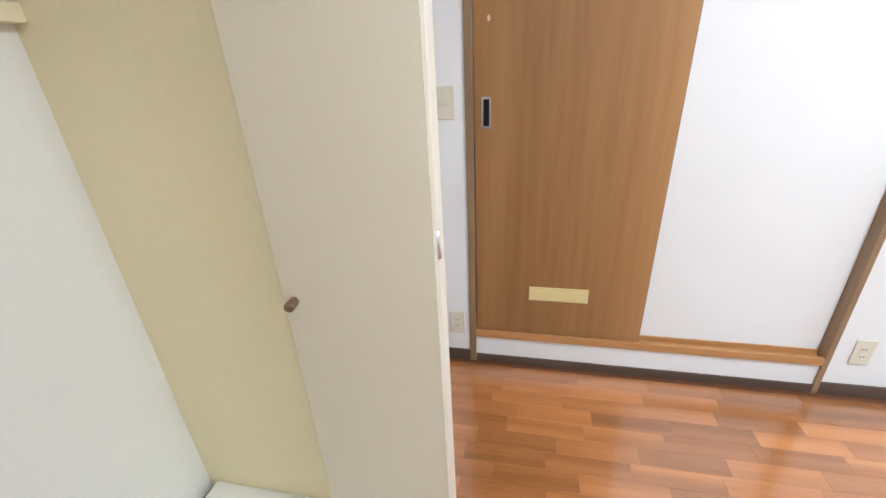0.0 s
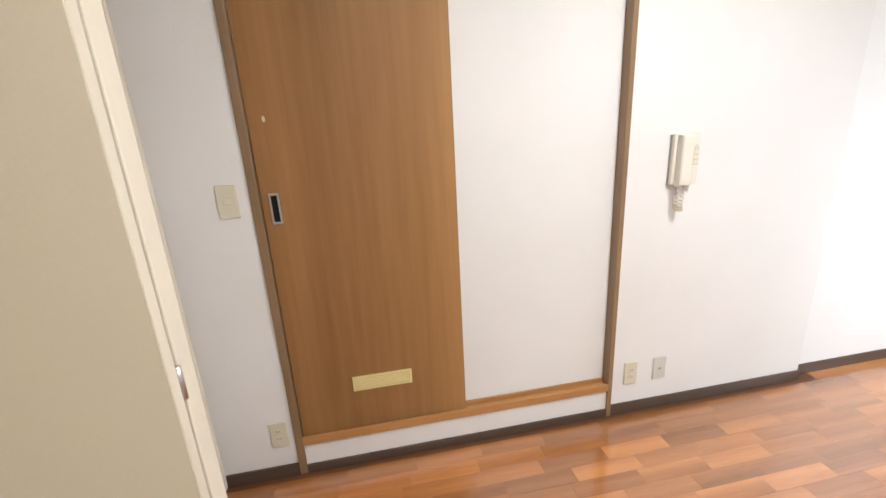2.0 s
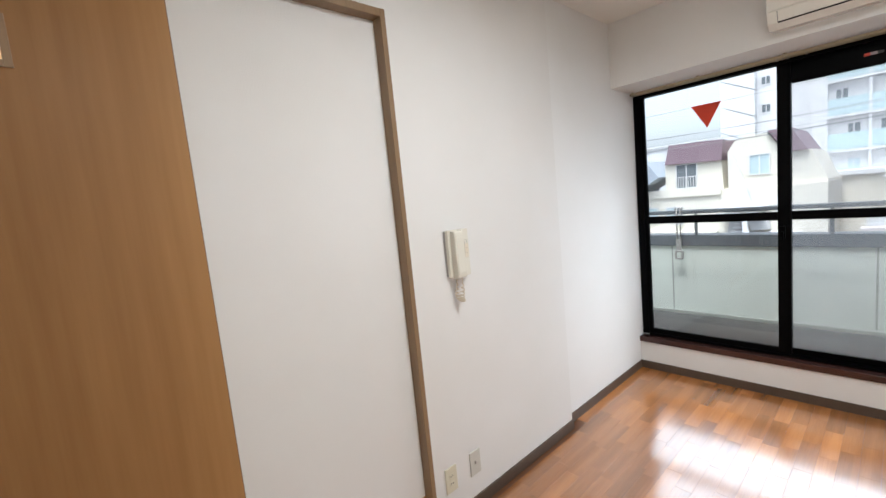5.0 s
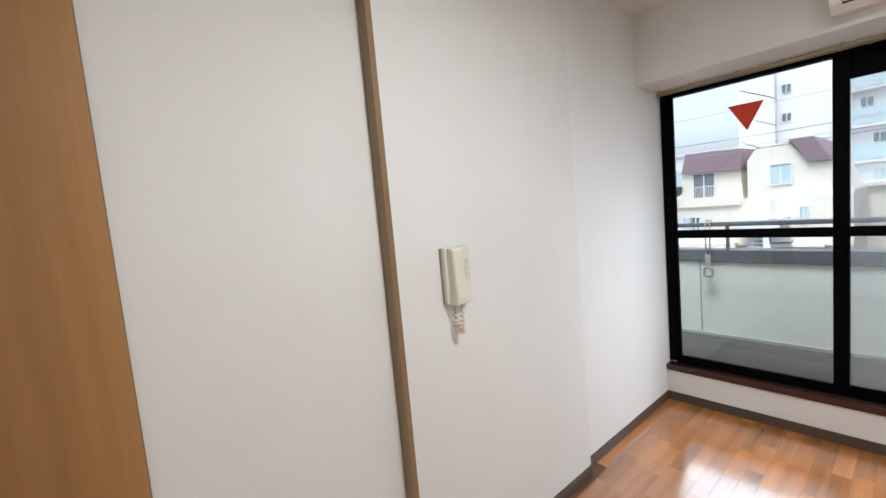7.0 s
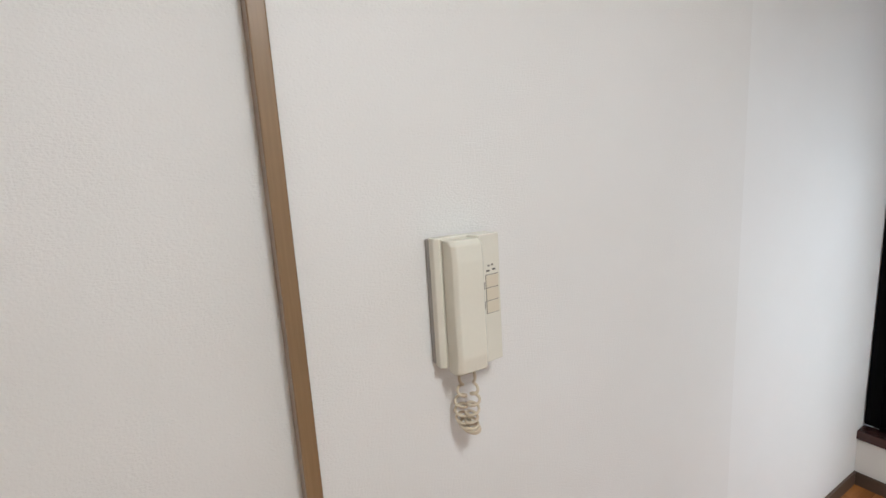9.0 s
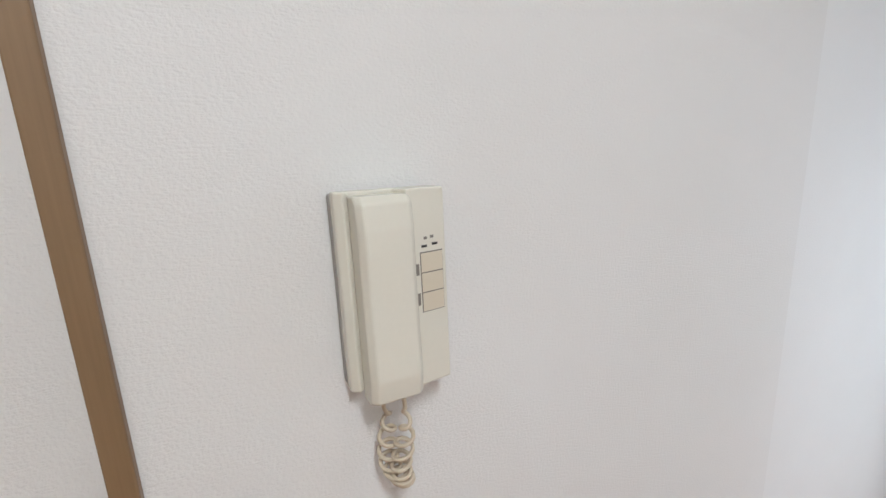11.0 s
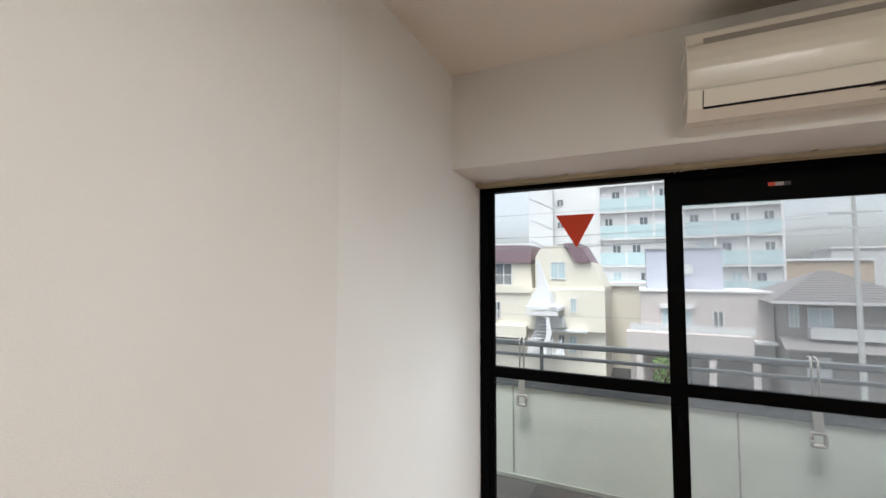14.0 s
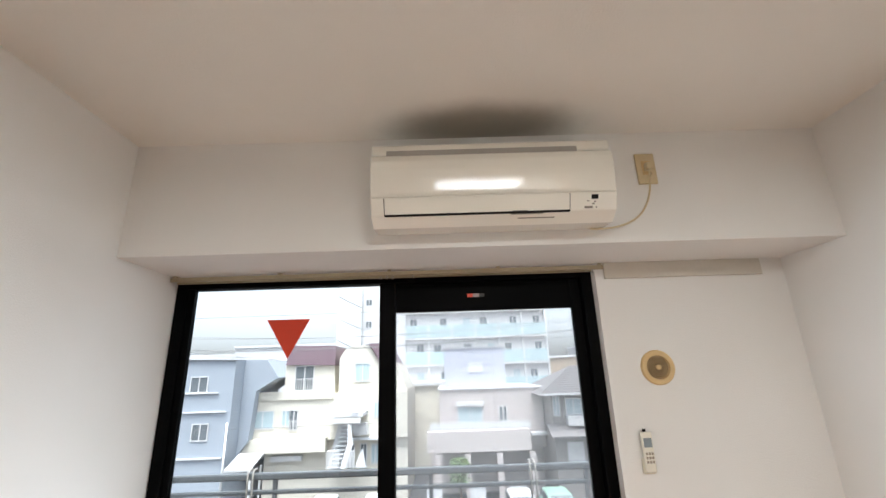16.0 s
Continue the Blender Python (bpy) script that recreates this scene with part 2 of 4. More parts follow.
def lamp_glass():
    m, n, l, b = node_mat("patterned_amber_glass")
    b.inputs["Base Color"].default_value = (0.90, 0.66, 0.46, 1)
    b.inputs["Roughness"].default_value = 0.5
    b.inputs["Transmission Weight"].default_value = 0.9
    vo = n.new("ShaderNodeTexVoronoi")
    vo.inputs["Scale"].default_value = 90
    bp = n.new("ShaderNodeBump")
    bp.inputs["Strength"].default_value = 0.6
    bp.inputs["Distance"].default_value = 0.002
    l.new(vo.outputs["Distance"], bp.inputs["Height"])
    l.new(bp.outputs[0], b.inputs["Normal"])
    return m


M["amber"] = lamp_glass()
M["door"].node_tree.nodes["Principled BSDF"].inputs["Specular IOR Level"].default_value = 0.25


def darken_ceiling():
    """Grey-brown oval patch with a soft, uneven edge on the ceiling paper over the air conditioner's intake."""
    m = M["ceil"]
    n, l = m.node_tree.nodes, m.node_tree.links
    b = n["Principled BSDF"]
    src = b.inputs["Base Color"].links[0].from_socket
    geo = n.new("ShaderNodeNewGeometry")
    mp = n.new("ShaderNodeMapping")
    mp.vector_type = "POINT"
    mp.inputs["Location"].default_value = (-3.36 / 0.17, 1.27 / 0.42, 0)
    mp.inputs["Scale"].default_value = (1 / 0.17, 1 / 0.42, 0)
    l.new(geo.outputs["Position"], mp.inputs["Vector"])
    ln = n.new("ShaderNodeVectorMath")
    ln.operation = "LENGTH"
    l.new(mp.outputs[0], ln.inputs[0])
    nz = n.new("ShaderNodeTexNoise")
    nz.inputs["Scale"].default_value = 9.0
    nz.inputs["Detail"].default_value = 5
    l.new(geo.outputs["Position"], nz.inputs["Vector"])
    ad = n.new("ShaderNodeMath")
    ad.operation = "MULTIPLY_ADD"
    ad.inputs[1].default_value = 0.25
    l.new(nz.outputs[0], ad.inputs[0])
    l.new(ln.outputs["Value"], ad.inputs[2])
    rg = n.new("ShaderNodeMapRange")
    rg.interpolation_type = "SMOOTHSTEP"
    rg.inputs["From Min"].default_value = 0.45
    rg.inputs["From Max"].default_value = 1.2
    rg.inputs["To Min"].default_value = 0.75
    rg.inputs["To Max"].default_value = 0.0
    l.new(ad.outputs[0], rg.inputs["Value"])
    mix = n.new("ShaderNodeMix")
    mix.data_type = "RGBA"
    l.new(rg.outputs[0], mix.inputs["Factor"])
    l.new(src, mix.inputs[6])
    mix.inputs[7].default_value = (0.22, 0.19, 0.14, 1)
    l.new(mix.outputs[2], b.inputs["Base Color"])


darken_ceiling()


# ---- building helpers ----
def add_box(bm, lo, hi, bevel=0.0, segments=2):
    """A box between two corners, with rounded edges where asked."""
    vs = [bm.verts.new((x, y, z)) for x in (lo[0], hi[0]) for y in (lo[1], hi[1]) for z in (lo[2], hi[2])]
    idx = ((0, 1, 3, 2), (4, 6, 7, 5), (0, 4, 5, 1), (2, 3, 7, 6), (0, 2, 6, 4), (1, 5, 7, 3))
    faces = [bm.faces.new([vs[i] for i in f]) for f in idx]
    if bevel:
        edges = list({e for f in faces for e in f.edges})
        bmesh.ops.bevel(bm, geom=edges, offset=bevel, segments=segments, affect="EDGES", profile=0.5)


def add_prism(bm, outline, axis, a, b, bevel=0.0):
    """An outline of 2D points drawn out along an axis from a to b."""
    def at(p, d):
        q = [0, 0, 0]
        others = [i for i in range(3) if i != axis]
        q[axis], q[others[0]], q[others[1]] = d, p[0], p[1]
        return q
    lo = [bm.verts.new(at(p, a)) for p in outline]
    hi = [bm.verts.new(at(p, b)) for p in outline]
    fs = [bm.faces.new(lo), bm.faces.new(list(reversed(hi)))]
    k = len(outline)
    for i in range(k):
        fs.append(bm.faces.new((lo[i], hi[i], hi[(i + 1) % k], lo[(i + 1) % k])))
    bmesh.ops.recalc_face_normals(bm, faces=fs)
    if bevel:
        bmesh.ops.bevel(bm, geom=list({e for f in fs for e in f.edges}), offset=bevel, segments=2, affect="EDGES", profile=0.5)


def add_tube(bm, points, radius, sides=10):
    """A round tube along points, with closed ends."""
    rings = []
    pts = [Vector(p) for p in points]
    side = None
    for i, p in enumerate(pts):
        d = (pts[min(i + 1, len(pts) - 1)] - pts[max(i - 1, 0)]).normalized()
        if side is None:
            side = d.orthogonal().normalized()
        side = (side - d * side.dot(d)).normalized()
        up = d.cross(side)
        rings.append([bm.verts.new(p + (side * math.cos(a) + up * math.sin(a)) * radius)
                      for a in (2 * math.pi * j / sides for j in range(sides))])
    for r0, r1 in zip(rings, rings[1:]):
        for j in range(sides):
            bm.faces.new((r0[j], r0[(j + 1) % sides], r1[(j + 1) % sides], r1[j])).smooth = True
    bm.faces.new(list(reversed(rings[0])))
    bm.faces.new(rings[-1])


def add_lathe(bm, profile, centre, axis, sides=32):
    """A profile of (radius, along) turned round an axis through centre."""
    u, v = [Vector(p) for p in {0: ((0, 1, 0), (0, 0, 1)), 1: ((1, 0, 0), (0, 0, 1)), 2: ((1, 0, 0), (0, 1, 0))}[axis]]
    w = Vector([1 if i == axis else 0 for i in range(3)])
    rings = []
    for r, h in profile:
        rings.append([bm.verts.new(Vector(centre) + w * h + (u * math.cos(a) + v * math.sin(a)) * r)
                      for a in (2 * math.pi * j / sides for j in range(sides))])
    fs = []
    for r0, r1 in zip(rings, rings[1:]):
        for j in range(sides):
            fs.append(bm.faces.new((r0[j], r0[(j + 1) % sides], r1[(j + 1) % sides], r1[j])))
    fs += [bm.faces.new(rings[0]), bm.faces.new(rings[-1])]
    bmesh.ops.recalc_face_normals(bm, faces=fs)


def part(name, bm, material, parent=None, label=""):
    """Links a bmesh as one mesh object, under a thing or a part where a parent is given."""
    mesh = bpy.data.meshes.new(name)
    bm.normal_update()
    bm.to_mesh(mesh)
    bm.free()
    mesh.materials.append(material)
    ob = new(name, mesh)
    ob.parent = parent
    return tagged(ob, label)


def box_part(name, lo, hi, material, parent=None, label="", bevel=0.0):
    bm = bmesh.new()
    add_box(bm, lo, hi, bevel)
    return part(name, bm, material, parent, label)


def boxes_part(name, boxes, material, parent=None, label="", bevel=0.0):
    bm = bmesh.new()
    for lo, hi in boxes:
        add_box(bm, lo, hi, bevel)
    return part(name, bm, material, parent, label)


def thing(name, label, category, place=(0, 0, 0), group=""):
    ob = new(name)
    ob.location = place
    ob.empty_display_size = 0.05
    return tagged(ob, label, category, group)


def structure(ob, label=""):
    return tagged(ob, label, "", "", "structure")


# ---- room ----
X_CORNER, Y_SOUTH, CEIL = -0.355, -2.55, 2.607
X_STEP, Y_BACK = 2.600, 0.042
X_WIN, X_BEAM, Z_BEAM = 3.745, 3.44, 2.168
WIN_Z0, WIN_Z1, WIN_Y0, WIN_Y1 = 0.252, 2.150, 0.037, -1.748
OPEN_X0, OPEN_X1, OPEN_Z0, OPEN_Z1 = 0.003, 1.448, 0.150, 2.218

structure(box_part("floor", (-0.9, -2.75, -0.20), (3.75, 0.9, -0.0012), M["joint"]), "thin dark joints between the floor blocks")
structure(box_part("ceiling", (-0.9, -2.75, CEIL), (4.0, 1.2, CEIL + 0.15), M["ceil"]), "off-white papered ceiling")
structure(boxes_part("wall_north", [
    ((X_CORNER - 0.1, 0.0, 0.0), (-0.028, 0.10, CEIL)),
    ((-0.028, 0.0, OPEN_Z1 + 0.03), (1.471, 0.10, CEIL)),
    ((-0.028, 0.0, 0.0), (1.471, 0.10, OPEN_Z0)),
    ((1.471, 0.0, 0.0), (X_STEP, 0.10, CEIL)),
], M["wall"]), "white embossed wallpaper wall beside the washroom door")
structure(box_part("wall_north_recess", (X_STEP, Y_BACK, 0.0), (3.87, 0.15, CEIL), M["wall_lit"]), "white wallpaper wall by the window")
structure(box_part("wall_west", (X_CORNER - 0.1, -0.885, 0.0), (X_CORNER, 0.0, CEIL), M["wall"]), "white wallpaper wall of the short recess")
structure(boxes_part("wall_closet_front", [
    ((-0.02, -1.76, 2.12), (0.062, -0.936, CEIL)),
    ((-0.02, Y_SOUTH, 0.0), (0.062, -1.76, CEIL)),
], M["wall"]), "white wallpaper wall above and beside the closet")
structure(box_part("wall_south", (-0.9, Y_SOUTH - 0.1, 0.0), (3.90, Y_SOUTH, CEIL), M["wall"]), "white wallpaper wall")
structure(box_part("beam", (X_BEAM, Y_SOUTH, Z_BEAM), (3.90, Y_BACK, CEIL), M["wall"]), "white papered beam over the window")
structure(boxes_part("wall_east", [
    ((X_WIN, WIN_Y1, 0.0), (3.87, Y_BACK, 0.22)),
    ((X_WIN, Y_SOUTH, 0.0), (3.87, WIN_Y1, Z_BEAM)),
], M["wall"]), "white wallpaper wall under and beside the window")
structure(box_part("trim", (X_WIN - 0.012, -2.45, 2.100), (X_WIN, -1.785, Z_BEAM), paint("beige_strip", (0.60, 0.56, 0.49), 0.7), bevel=0.002), "thin beige strip under the beam")
structure(box_part("trim", (X_CORNER, -0.026, 0.0), (X_CORNER + 0.024, 0.0, CEIL), M["trim"], bevel=0.006), "cream corner bead")
boxes = [((-0.33, -0.008, 0.0), (-0.028, 0.0, 0.06)), ((0.004, -0.008, 0.0), (1.448, 0.0, 0.042)), ((1.471, -0.008, 0.0), (X_STEP + 0.008, 0.0, 0.06)),
         ((X_STEP, 0.0, 0.0), (X_STEP + 0.008, Y_BACK - 0.008, 0.06)), ((X_STEP, Y_BACK - 0.008, 0.0), (X_WIN - 0.008, Y_BACK, 0.06)),
         ((X_WIN - 0.008, Y_SOUTH, 0.0), (X_WIN, Y_BACK, 0.06)), ((X_CORNER, -0.885, 0.0), (X_CORNER + 0.008, -0.026, 0.06)),
         ((0.062, Y_SOUTH, 0.0), (0.07, -1.76, 0.06)), ((0.07, Y_SOUTH, 0.0), (X_WIN - 0.008, Y_SOUTH + 0.008, 0.06))]
structure(boxes_part("baseboard", boxes, M["skirt"]), "dark brown vinyl skirting")

# closet with its raised floor
structure(box_part("closet_partition", (-0.83, -0.928, 0.0), (0.034, -0.889, CEIL), M["closet"]), "cream painted side wall of the closet")
structure(box_part("closet_back_wall", (-0.83, -1.80, 0.0), (-0.735, -0.905, CEIL), M["closet_back"]), "pale painted back wall of the closet")
structure(box_part("closet_side_wall", (-0.83, -1.86, 0.0), (0.0, -1.80, CEIL), M["closet"]), "cream painted side wall of the closet")
structure(box_part("closet_floor", (-0.705, -1.80, 0.0), (0.034, -0.928, 0.205), M["closet_back"], bevel=0.004), "raised cream closet floor")
shelf = box_part("closet_batten", (-0.735, -1.80, 1.482), (-0.700, -0.928, 1.515), M["closet"], bevel=0.002)
structure(shelf, "cream painted batten on the closet back wall")
jamb = box_part("closet_jamb", (0.034, -0.936, 0.0), (0.059, -0.885, CEIL), M["trim"], bevel=0.002)
structure(jamb, "cream painted closet door frame")
structure(box_part("wall_behind_partition", (X_CORNER - 0.1, -0.889, 0.0), (0.034, -0.885, CEIL), M["wall"]), "white wallpaper on the back of the closet side")

leaf = thing("closet_door", "open beige painted closet door with a small metal knob", "door", (0.058, -0.9615, 0.225))
leaf.rotation_euler = (0, 0, radians(5))
box_part("door_leaf", (-0.313, -0.0145, 0), (0, 0.0145, 1.88), M["leaf"], leaf, "", 0.0015)
box_part("edge_band", (0.0002, -0.0145, 0.001), (0.0025, 0.0145, 1.879), M["trim"], leaf, "cream edging strip")
bm = bmesh.new()
add_lathe(bm, [(0.0085, 0.0), (0.0085, -0.004), (0.0105, -0.005), (0.0105, -0.027), (0.0095, -0.029)], (-0.289, -0.0145, 0.735), 1, 24)
part("knob", bm, M["bronze"], leaf, "cylindrical bronze metal knob")
bm = bmesh.new()
add_tube(bm, [(0.003, 0.0205, 0.815), (0.003, 0.0205, 0.875)], 0.005, 12)
add_box(bm, (-0.002, 0.0145, 0.817), (0.0035, 0.017, 0.873))
part("hinge", bm, M["steel"], leaf, "small steel hinge")

# ---- washroom door set ----
for nm, x0, x1 in (("door_post_west", -0.028, OPEN_X0), ("door_post_east", 1.448, 1.471)):
    structure(box_part(nm, (x0, -0.010, 0.0), (x1, 0.10, OPEN_Z1 + 0.03), M["post"], bevel=0.002), "brown wooden door post down to the floor")
structure(box_part("door_header", (OPEN_X0, -0.008, OPEN_Z1), (1.448, 0.10, OPEN_Z1 + 0.03), M["post"], bevel=0.002), "brown wooden door header")
structure(boxes_part("door_track", [
    ((OPEN_X0, -0.012, 0.150), (1.448, 0.0, 0.186)),
    ((OPEN_X0, 0.0, 0.150), (1.448, 0.012, 0.180)),
    ((OPEN_X0, 0.012, 0.150), (1.448, 0.036, 0.172)),
    ((OPEN_X0, 0.036, 0.150), (1.448, 0.060, 0.196)),
], M["track"], bevel=0.001), "light wooden sliding door sill with a groove")
structure(box_part("wall_fixed_panel", (0.70, 0.042, 0.196), (1.448, 0.10, OPEN_Z1), M["wall"]), "white papered panel beside the sliding door")

sd = thing("sliding_door", "closed brown veneer sliding door on a wooden sill", "door", (0.0, 0.0, 0.178))
DX0, DX1, DY0, DY1, DZ = 0.007, 0.732, 0.008, 0.038, OPEN_Z1 - 0.180
GX0, GX1, GZ0, GZ1 = 0.308, 0.392, 1.725, 1.812
boxes_part("panel", [
    ((DX0, DY0, 0.0), (GX0, DY1, DZ)), ((GX1, DY0, 0.0), (DX1, DY1, DZ)),
    ((GX0, DY0, 0.0), (GX1, DY1, GZ0)), ((GX0, DY0, GZ1), (GX1, DY1, DZ)),
], M["door"], sd)
box_part("edge", (DX1, DY0 + 0.001, 0.0), (DX1 + 0.003, DY1 - 0.001, DZ), M["post"], sd, "darker wooden edge strip")
fr = [((GX0 - 0.016, DY0 - 0.006, GZ0 - 0.016), (GX0, DY0, GZ1 + 0.016)), ((GX1, DY0 - 0.006, GZ0 - 0.016), (GX1 + 0.016, DY0, GZ1 + 0.016)),
      ((GX0, DY0 - 0.006, GZ0 - 0.016), (GX1, DY0, GZ0)), ((GX0, DY0 - 0.006, GZ1), (GX1, DY0, GZ1 + 0.016))]
boxes_part("window_frame", fr, M["post"], sd, "small square wooden frame", 0.001)
box_part("pane", (GX0, DY0 + 0.006, GZ0), (GX1, DY0 + 0.010, GZ1), M["amber"], sd, "small amber patterned glass pane")
hx0, hx1, hzz0, hzz1 = 0.033, 0.069, 0.948, 1.064
boxes_part("handle_frame", [
    ((hx0, DY0 - 0.003, hzz0), (hx0 + 0.007, DY0, hzz1)), ((hx1 - 0.007, DY0 - 0.003, hzz0), (hx1, DY0, hzz1)),
    ((hx0 + 0.007, DY0 - 0.003, hzz0), (hx1 - 0.007, DY0, hzz0 + 0.009)), ((hx0 + 0.007, DY0 - 0.003, hzz1 - 0.009), (hx1 - 0.007, DY0, hzz1)),
], M["steel"], sd, "satin steel rim of the recessed pull")
box_part("handle_recess", (hx0 + 0.007, DY0 - 0.001, hzz0 + 0.009), (hx1 - 0.007, DY0, hzz1 - 0.009), M["slot"], sd, "black recessed pull")
vx0, vx1, vz0, vz1 = 0.243, 0.497, 0.190, 0.257
boxes_part("vent_frame", [
    ((vx0, DY0 - 0.006, vz0), (vx0 + 0.006, DY0, vz1)), ((vx1 - 0.006, DY0 - 0.006, vz0), (vx1, DY0, vz1)),
    ((vx0 + 0.006, DY0 - 0.006, vz0), (vx1 - 0.006, DY0, vz0 + 0.006)), ((vx0 + 0.006, DY0 - 0.006, vz1 - 0.006), (vx1 - 0.006, DY0, vz1)),
    ((vx0 + 0.006, DY0 - 0.001, vz0 + 0.006), (vx1 - 0.006, DY0, vz1 - 0.006)),
], M["grille"], sd, "pale yellow plastic air grille")
for i in range(6):
    z = vz0 + 0.0095 + i * 0.0085
    bm = bmesh.new()
    add_prism(bm, [(DY0 - 0.001, z), (DY0 - 0.0055, z + 0.001), (DY0 - 0.0055, z + 0.003), (DY0 - 0.001, z + 0.0055)], 0, vx0 + 0.006, vx1 - 0.006)
    part("slat", bm, M["grille"], sd)

bm = bmesh.new()
add_lathe(bm, [(0.008, 0.0), (0.007, -0.0006)], (0, 0, 0), 1, 14)
for v in bm.verts:
    v.co = Vector((0.060 + v.co.x * (0.7 + 0.2 * math.sin(9 * v.co.z * 100)), DY0 + v.co.y - 0.0002, 1.322 + v.co.z * 1.3))
part("scuff", bm, M["scuff"], sd, "small pale scuff mark")

# washroom behind the door, lit
structure(boxes_part("washroom_walls", [
    ((-0.1, 0.10, 0.0), (-0.02, 1.1, CEIL)), ((1.48, 0.10, 0.0), (1.56, 1.1, CEIL)), ((-0.1, 1.1, 0.0), (1.56, 1.18, CEIL)),
], M["closet_back"]), "pale washroom walls")


# ---- switches and sockets ----
def wall_plate(name, label, cx, cz, mat, w=0.07, h=0.12):
    t = thing(name, label, "switch" if "switch" in name else "socket", (cx, 0.0, cz), "")
    box_part("plate", (-w / 2, -0.007, -h / 2), (w / 2, 0.0, h / 2), mat, t, "", 0.003)
    return t


sw = wall_plate("light_switch", "ivory plastic light switch with a small rocker on the white wall", -0.105, 1.224, M["plate"])
box_part("rocker", (-0.013, -0.013, -0.008), (0.013, -0.006, 0.010), M["plate"], sw, "small rocker", 0.002)
for nm, cx, cz, lab in (("double_socket", -0.088, 0.221, "ivory plastic double socket low on the white wall"),
                        ("double_socket", 1.570, 0.228, "ivory plastic double socket low beside the door post")):
    s = wall_plate(nm, lab, cx, cz, M["plate"])
    s["group"] = "wall sockets"
    for dz in (-0.018, 0.018):
        box_part("socket_face", (-0.014, -0.0085, dz - 0.011), (0.014, -0.0065, dz + 0.011), M["plate"], s, "", 0.0008)
        for dx in (-0.0055, 0.0055):
            box_part("slot", (dx - 0.0011, -0.0092, dz - 0.004), (dx + 0.0011, -0.0080, dz + 0.004), M["slot"], s, "dark slot")
s = wall_plate("aerial_socket", "grey-ivory aerial outlet plate low on the white wall", 1.729, 0.230, M["plate_grey"])
bm = bmesh.new()
add_lathe(bm, [(0.007, 0.0), (0.007, -0.003), (0.0045, -0.004), (0.0045, -0.007)], (0, -0.0065, 0), 1, 16)
part("aerial_jack", bm, M["steel"], s, "small metal jack")

# ---- intercom ----
ic = thing("intercom_phone", "cream plastic intercom handset on the white wall with a coiled cord", "intercom", (1.666, 0.0, 1.150))
box_part("back_plate", (0.0, -0.012, 0.002), (0.107, 0.0, 0.208), M["phone_side"], ic, "grey plastic back plate", 0.003)
bm = bmesh.new()
add_prism(bm, [(0.001, -0.012), (0.109, -0.012), (0.109, -0.048), (0.066, -0.054), (0.060, -0.030), (0.014, -0.030), (0.010, -0.034), (0.001, -0.028)], 2, 0.0, 0.210, 0.002)
part("body", bm, M["phone"], ic)
bm = bmesh.new()
prof = [(0.000, -0.056), (0.006, -0.066), (0.03, -0.069), (0.12, -0.066), (0.18, -0.067), (0.205, -0.064), (0.212, -0.056)]
w0, w1 = 0.014, 0.070
back = -0.031
rows = []
for z, y in prof:
    rows.append([bm.verts.new(p) for p in ((w0, back, z), (w0, y + 0.006, z), (w0 + 0.006, y, z), (w1 - 0.006, y, z), (w1, y + 0.006, z), (w1, back, z))])
for r0, r1 in zip(rows, rows[1:]):
    for j in range(6):
        bm.faces.new((r0[j], r0[(j + 1) % 6], r1[(j + 1) % 6], r1[j]))
bm.faces.new(rows[0])
bm.faces.new(list(reversed(rows[-1])))
bmesh.ops.recalc_face_normals(bm, faces=bm.faces[:])
bmesh.ops.translate(bm, vec=(0, 0, -0.006), verts=bm.verts[:])
bmesh.ops.bevel(bm, geom=bm.edges[:], offset=0.0018, segments=2, affect="EDGES", profile=0.5)
part("handset", bm, M["phone"], ic)


def on_face(x, lift):
    """Depth of the sloping right face of the intercom at x, lifted off it."""
    return -0.048 - (0.109 - x) * (0.006 / 0.043) - lift


def face_piece(name, x0, x1, z0, z1, lift, mat, label=""):
    bm = bmesh.new()
    add_prism(bm, [(x0, on_face(x0, lift)), (x1, on_face(x1, lift)), (x1, on_face(x1, -0.001)), (x0, on_face(x0, -0.001))], 2, z0, z1)
    return part(name, bm, mat, ic, label)


face_piece("button_surround", 0.0775, 0.1045, 0.0815, 0.1455, 0.0003, M["ink_soft"], "thin dark joint round the buttons")
for i in range(3):
    face_piece("button", 0.0785, 0.1040, 0.0825 + i * 0.0210, 0.1022 + i * 0.0210, 0.0009, M["button"], "tan button")
for x0, z0 in ((0.080, 0.150), (0.0925, 0.1512)):
    face_piece("indicator_mark", x0, x0 + 0.0065, z0, z0 + 0.0026, 0.0004, M["ink"], "small dark mark")
for x0, x1, z0, z1 in ((0.083, 0.087, 0.158, 0.161), (0.0905, 0.0945, 0.1588, 0.1618), (0.0725, 0.0760, 0.122, 0.134), (0.0728, 0.0760, 0.090, 0.103)):
    face_piece("small_print", x0, x1, z0, z1, 0.0004, M["ink_soft"], "faint small print")
pts = []
turns = 15
for i in range(turns * 12 + 1):
    f = i / (turns * 12)
    a = 2 * math.pi * f * turns
    # down from the handset, round a bend, and up to the body
    ang = math.pi * f
    cx = 0.036 + 0.008 * (1 - math.cos(ang)) + 0.003 * math.sin(5 * ang)
    cz = -0.012 - 0.100 * math.sin(ang) ** 0.8
    cy = -0.036 + 0.010 * math.cos(ang) + 0.006 * math.sin(3 * ang)
    r = 0.0105 * min(1.0, 6 * f, 6 * (1 - f))
    pts.append((cx + r * math.cos(a), cy + r * math.sin(a), cz + 0.0015 * math.sin(a)))
bm = bmesh.new()
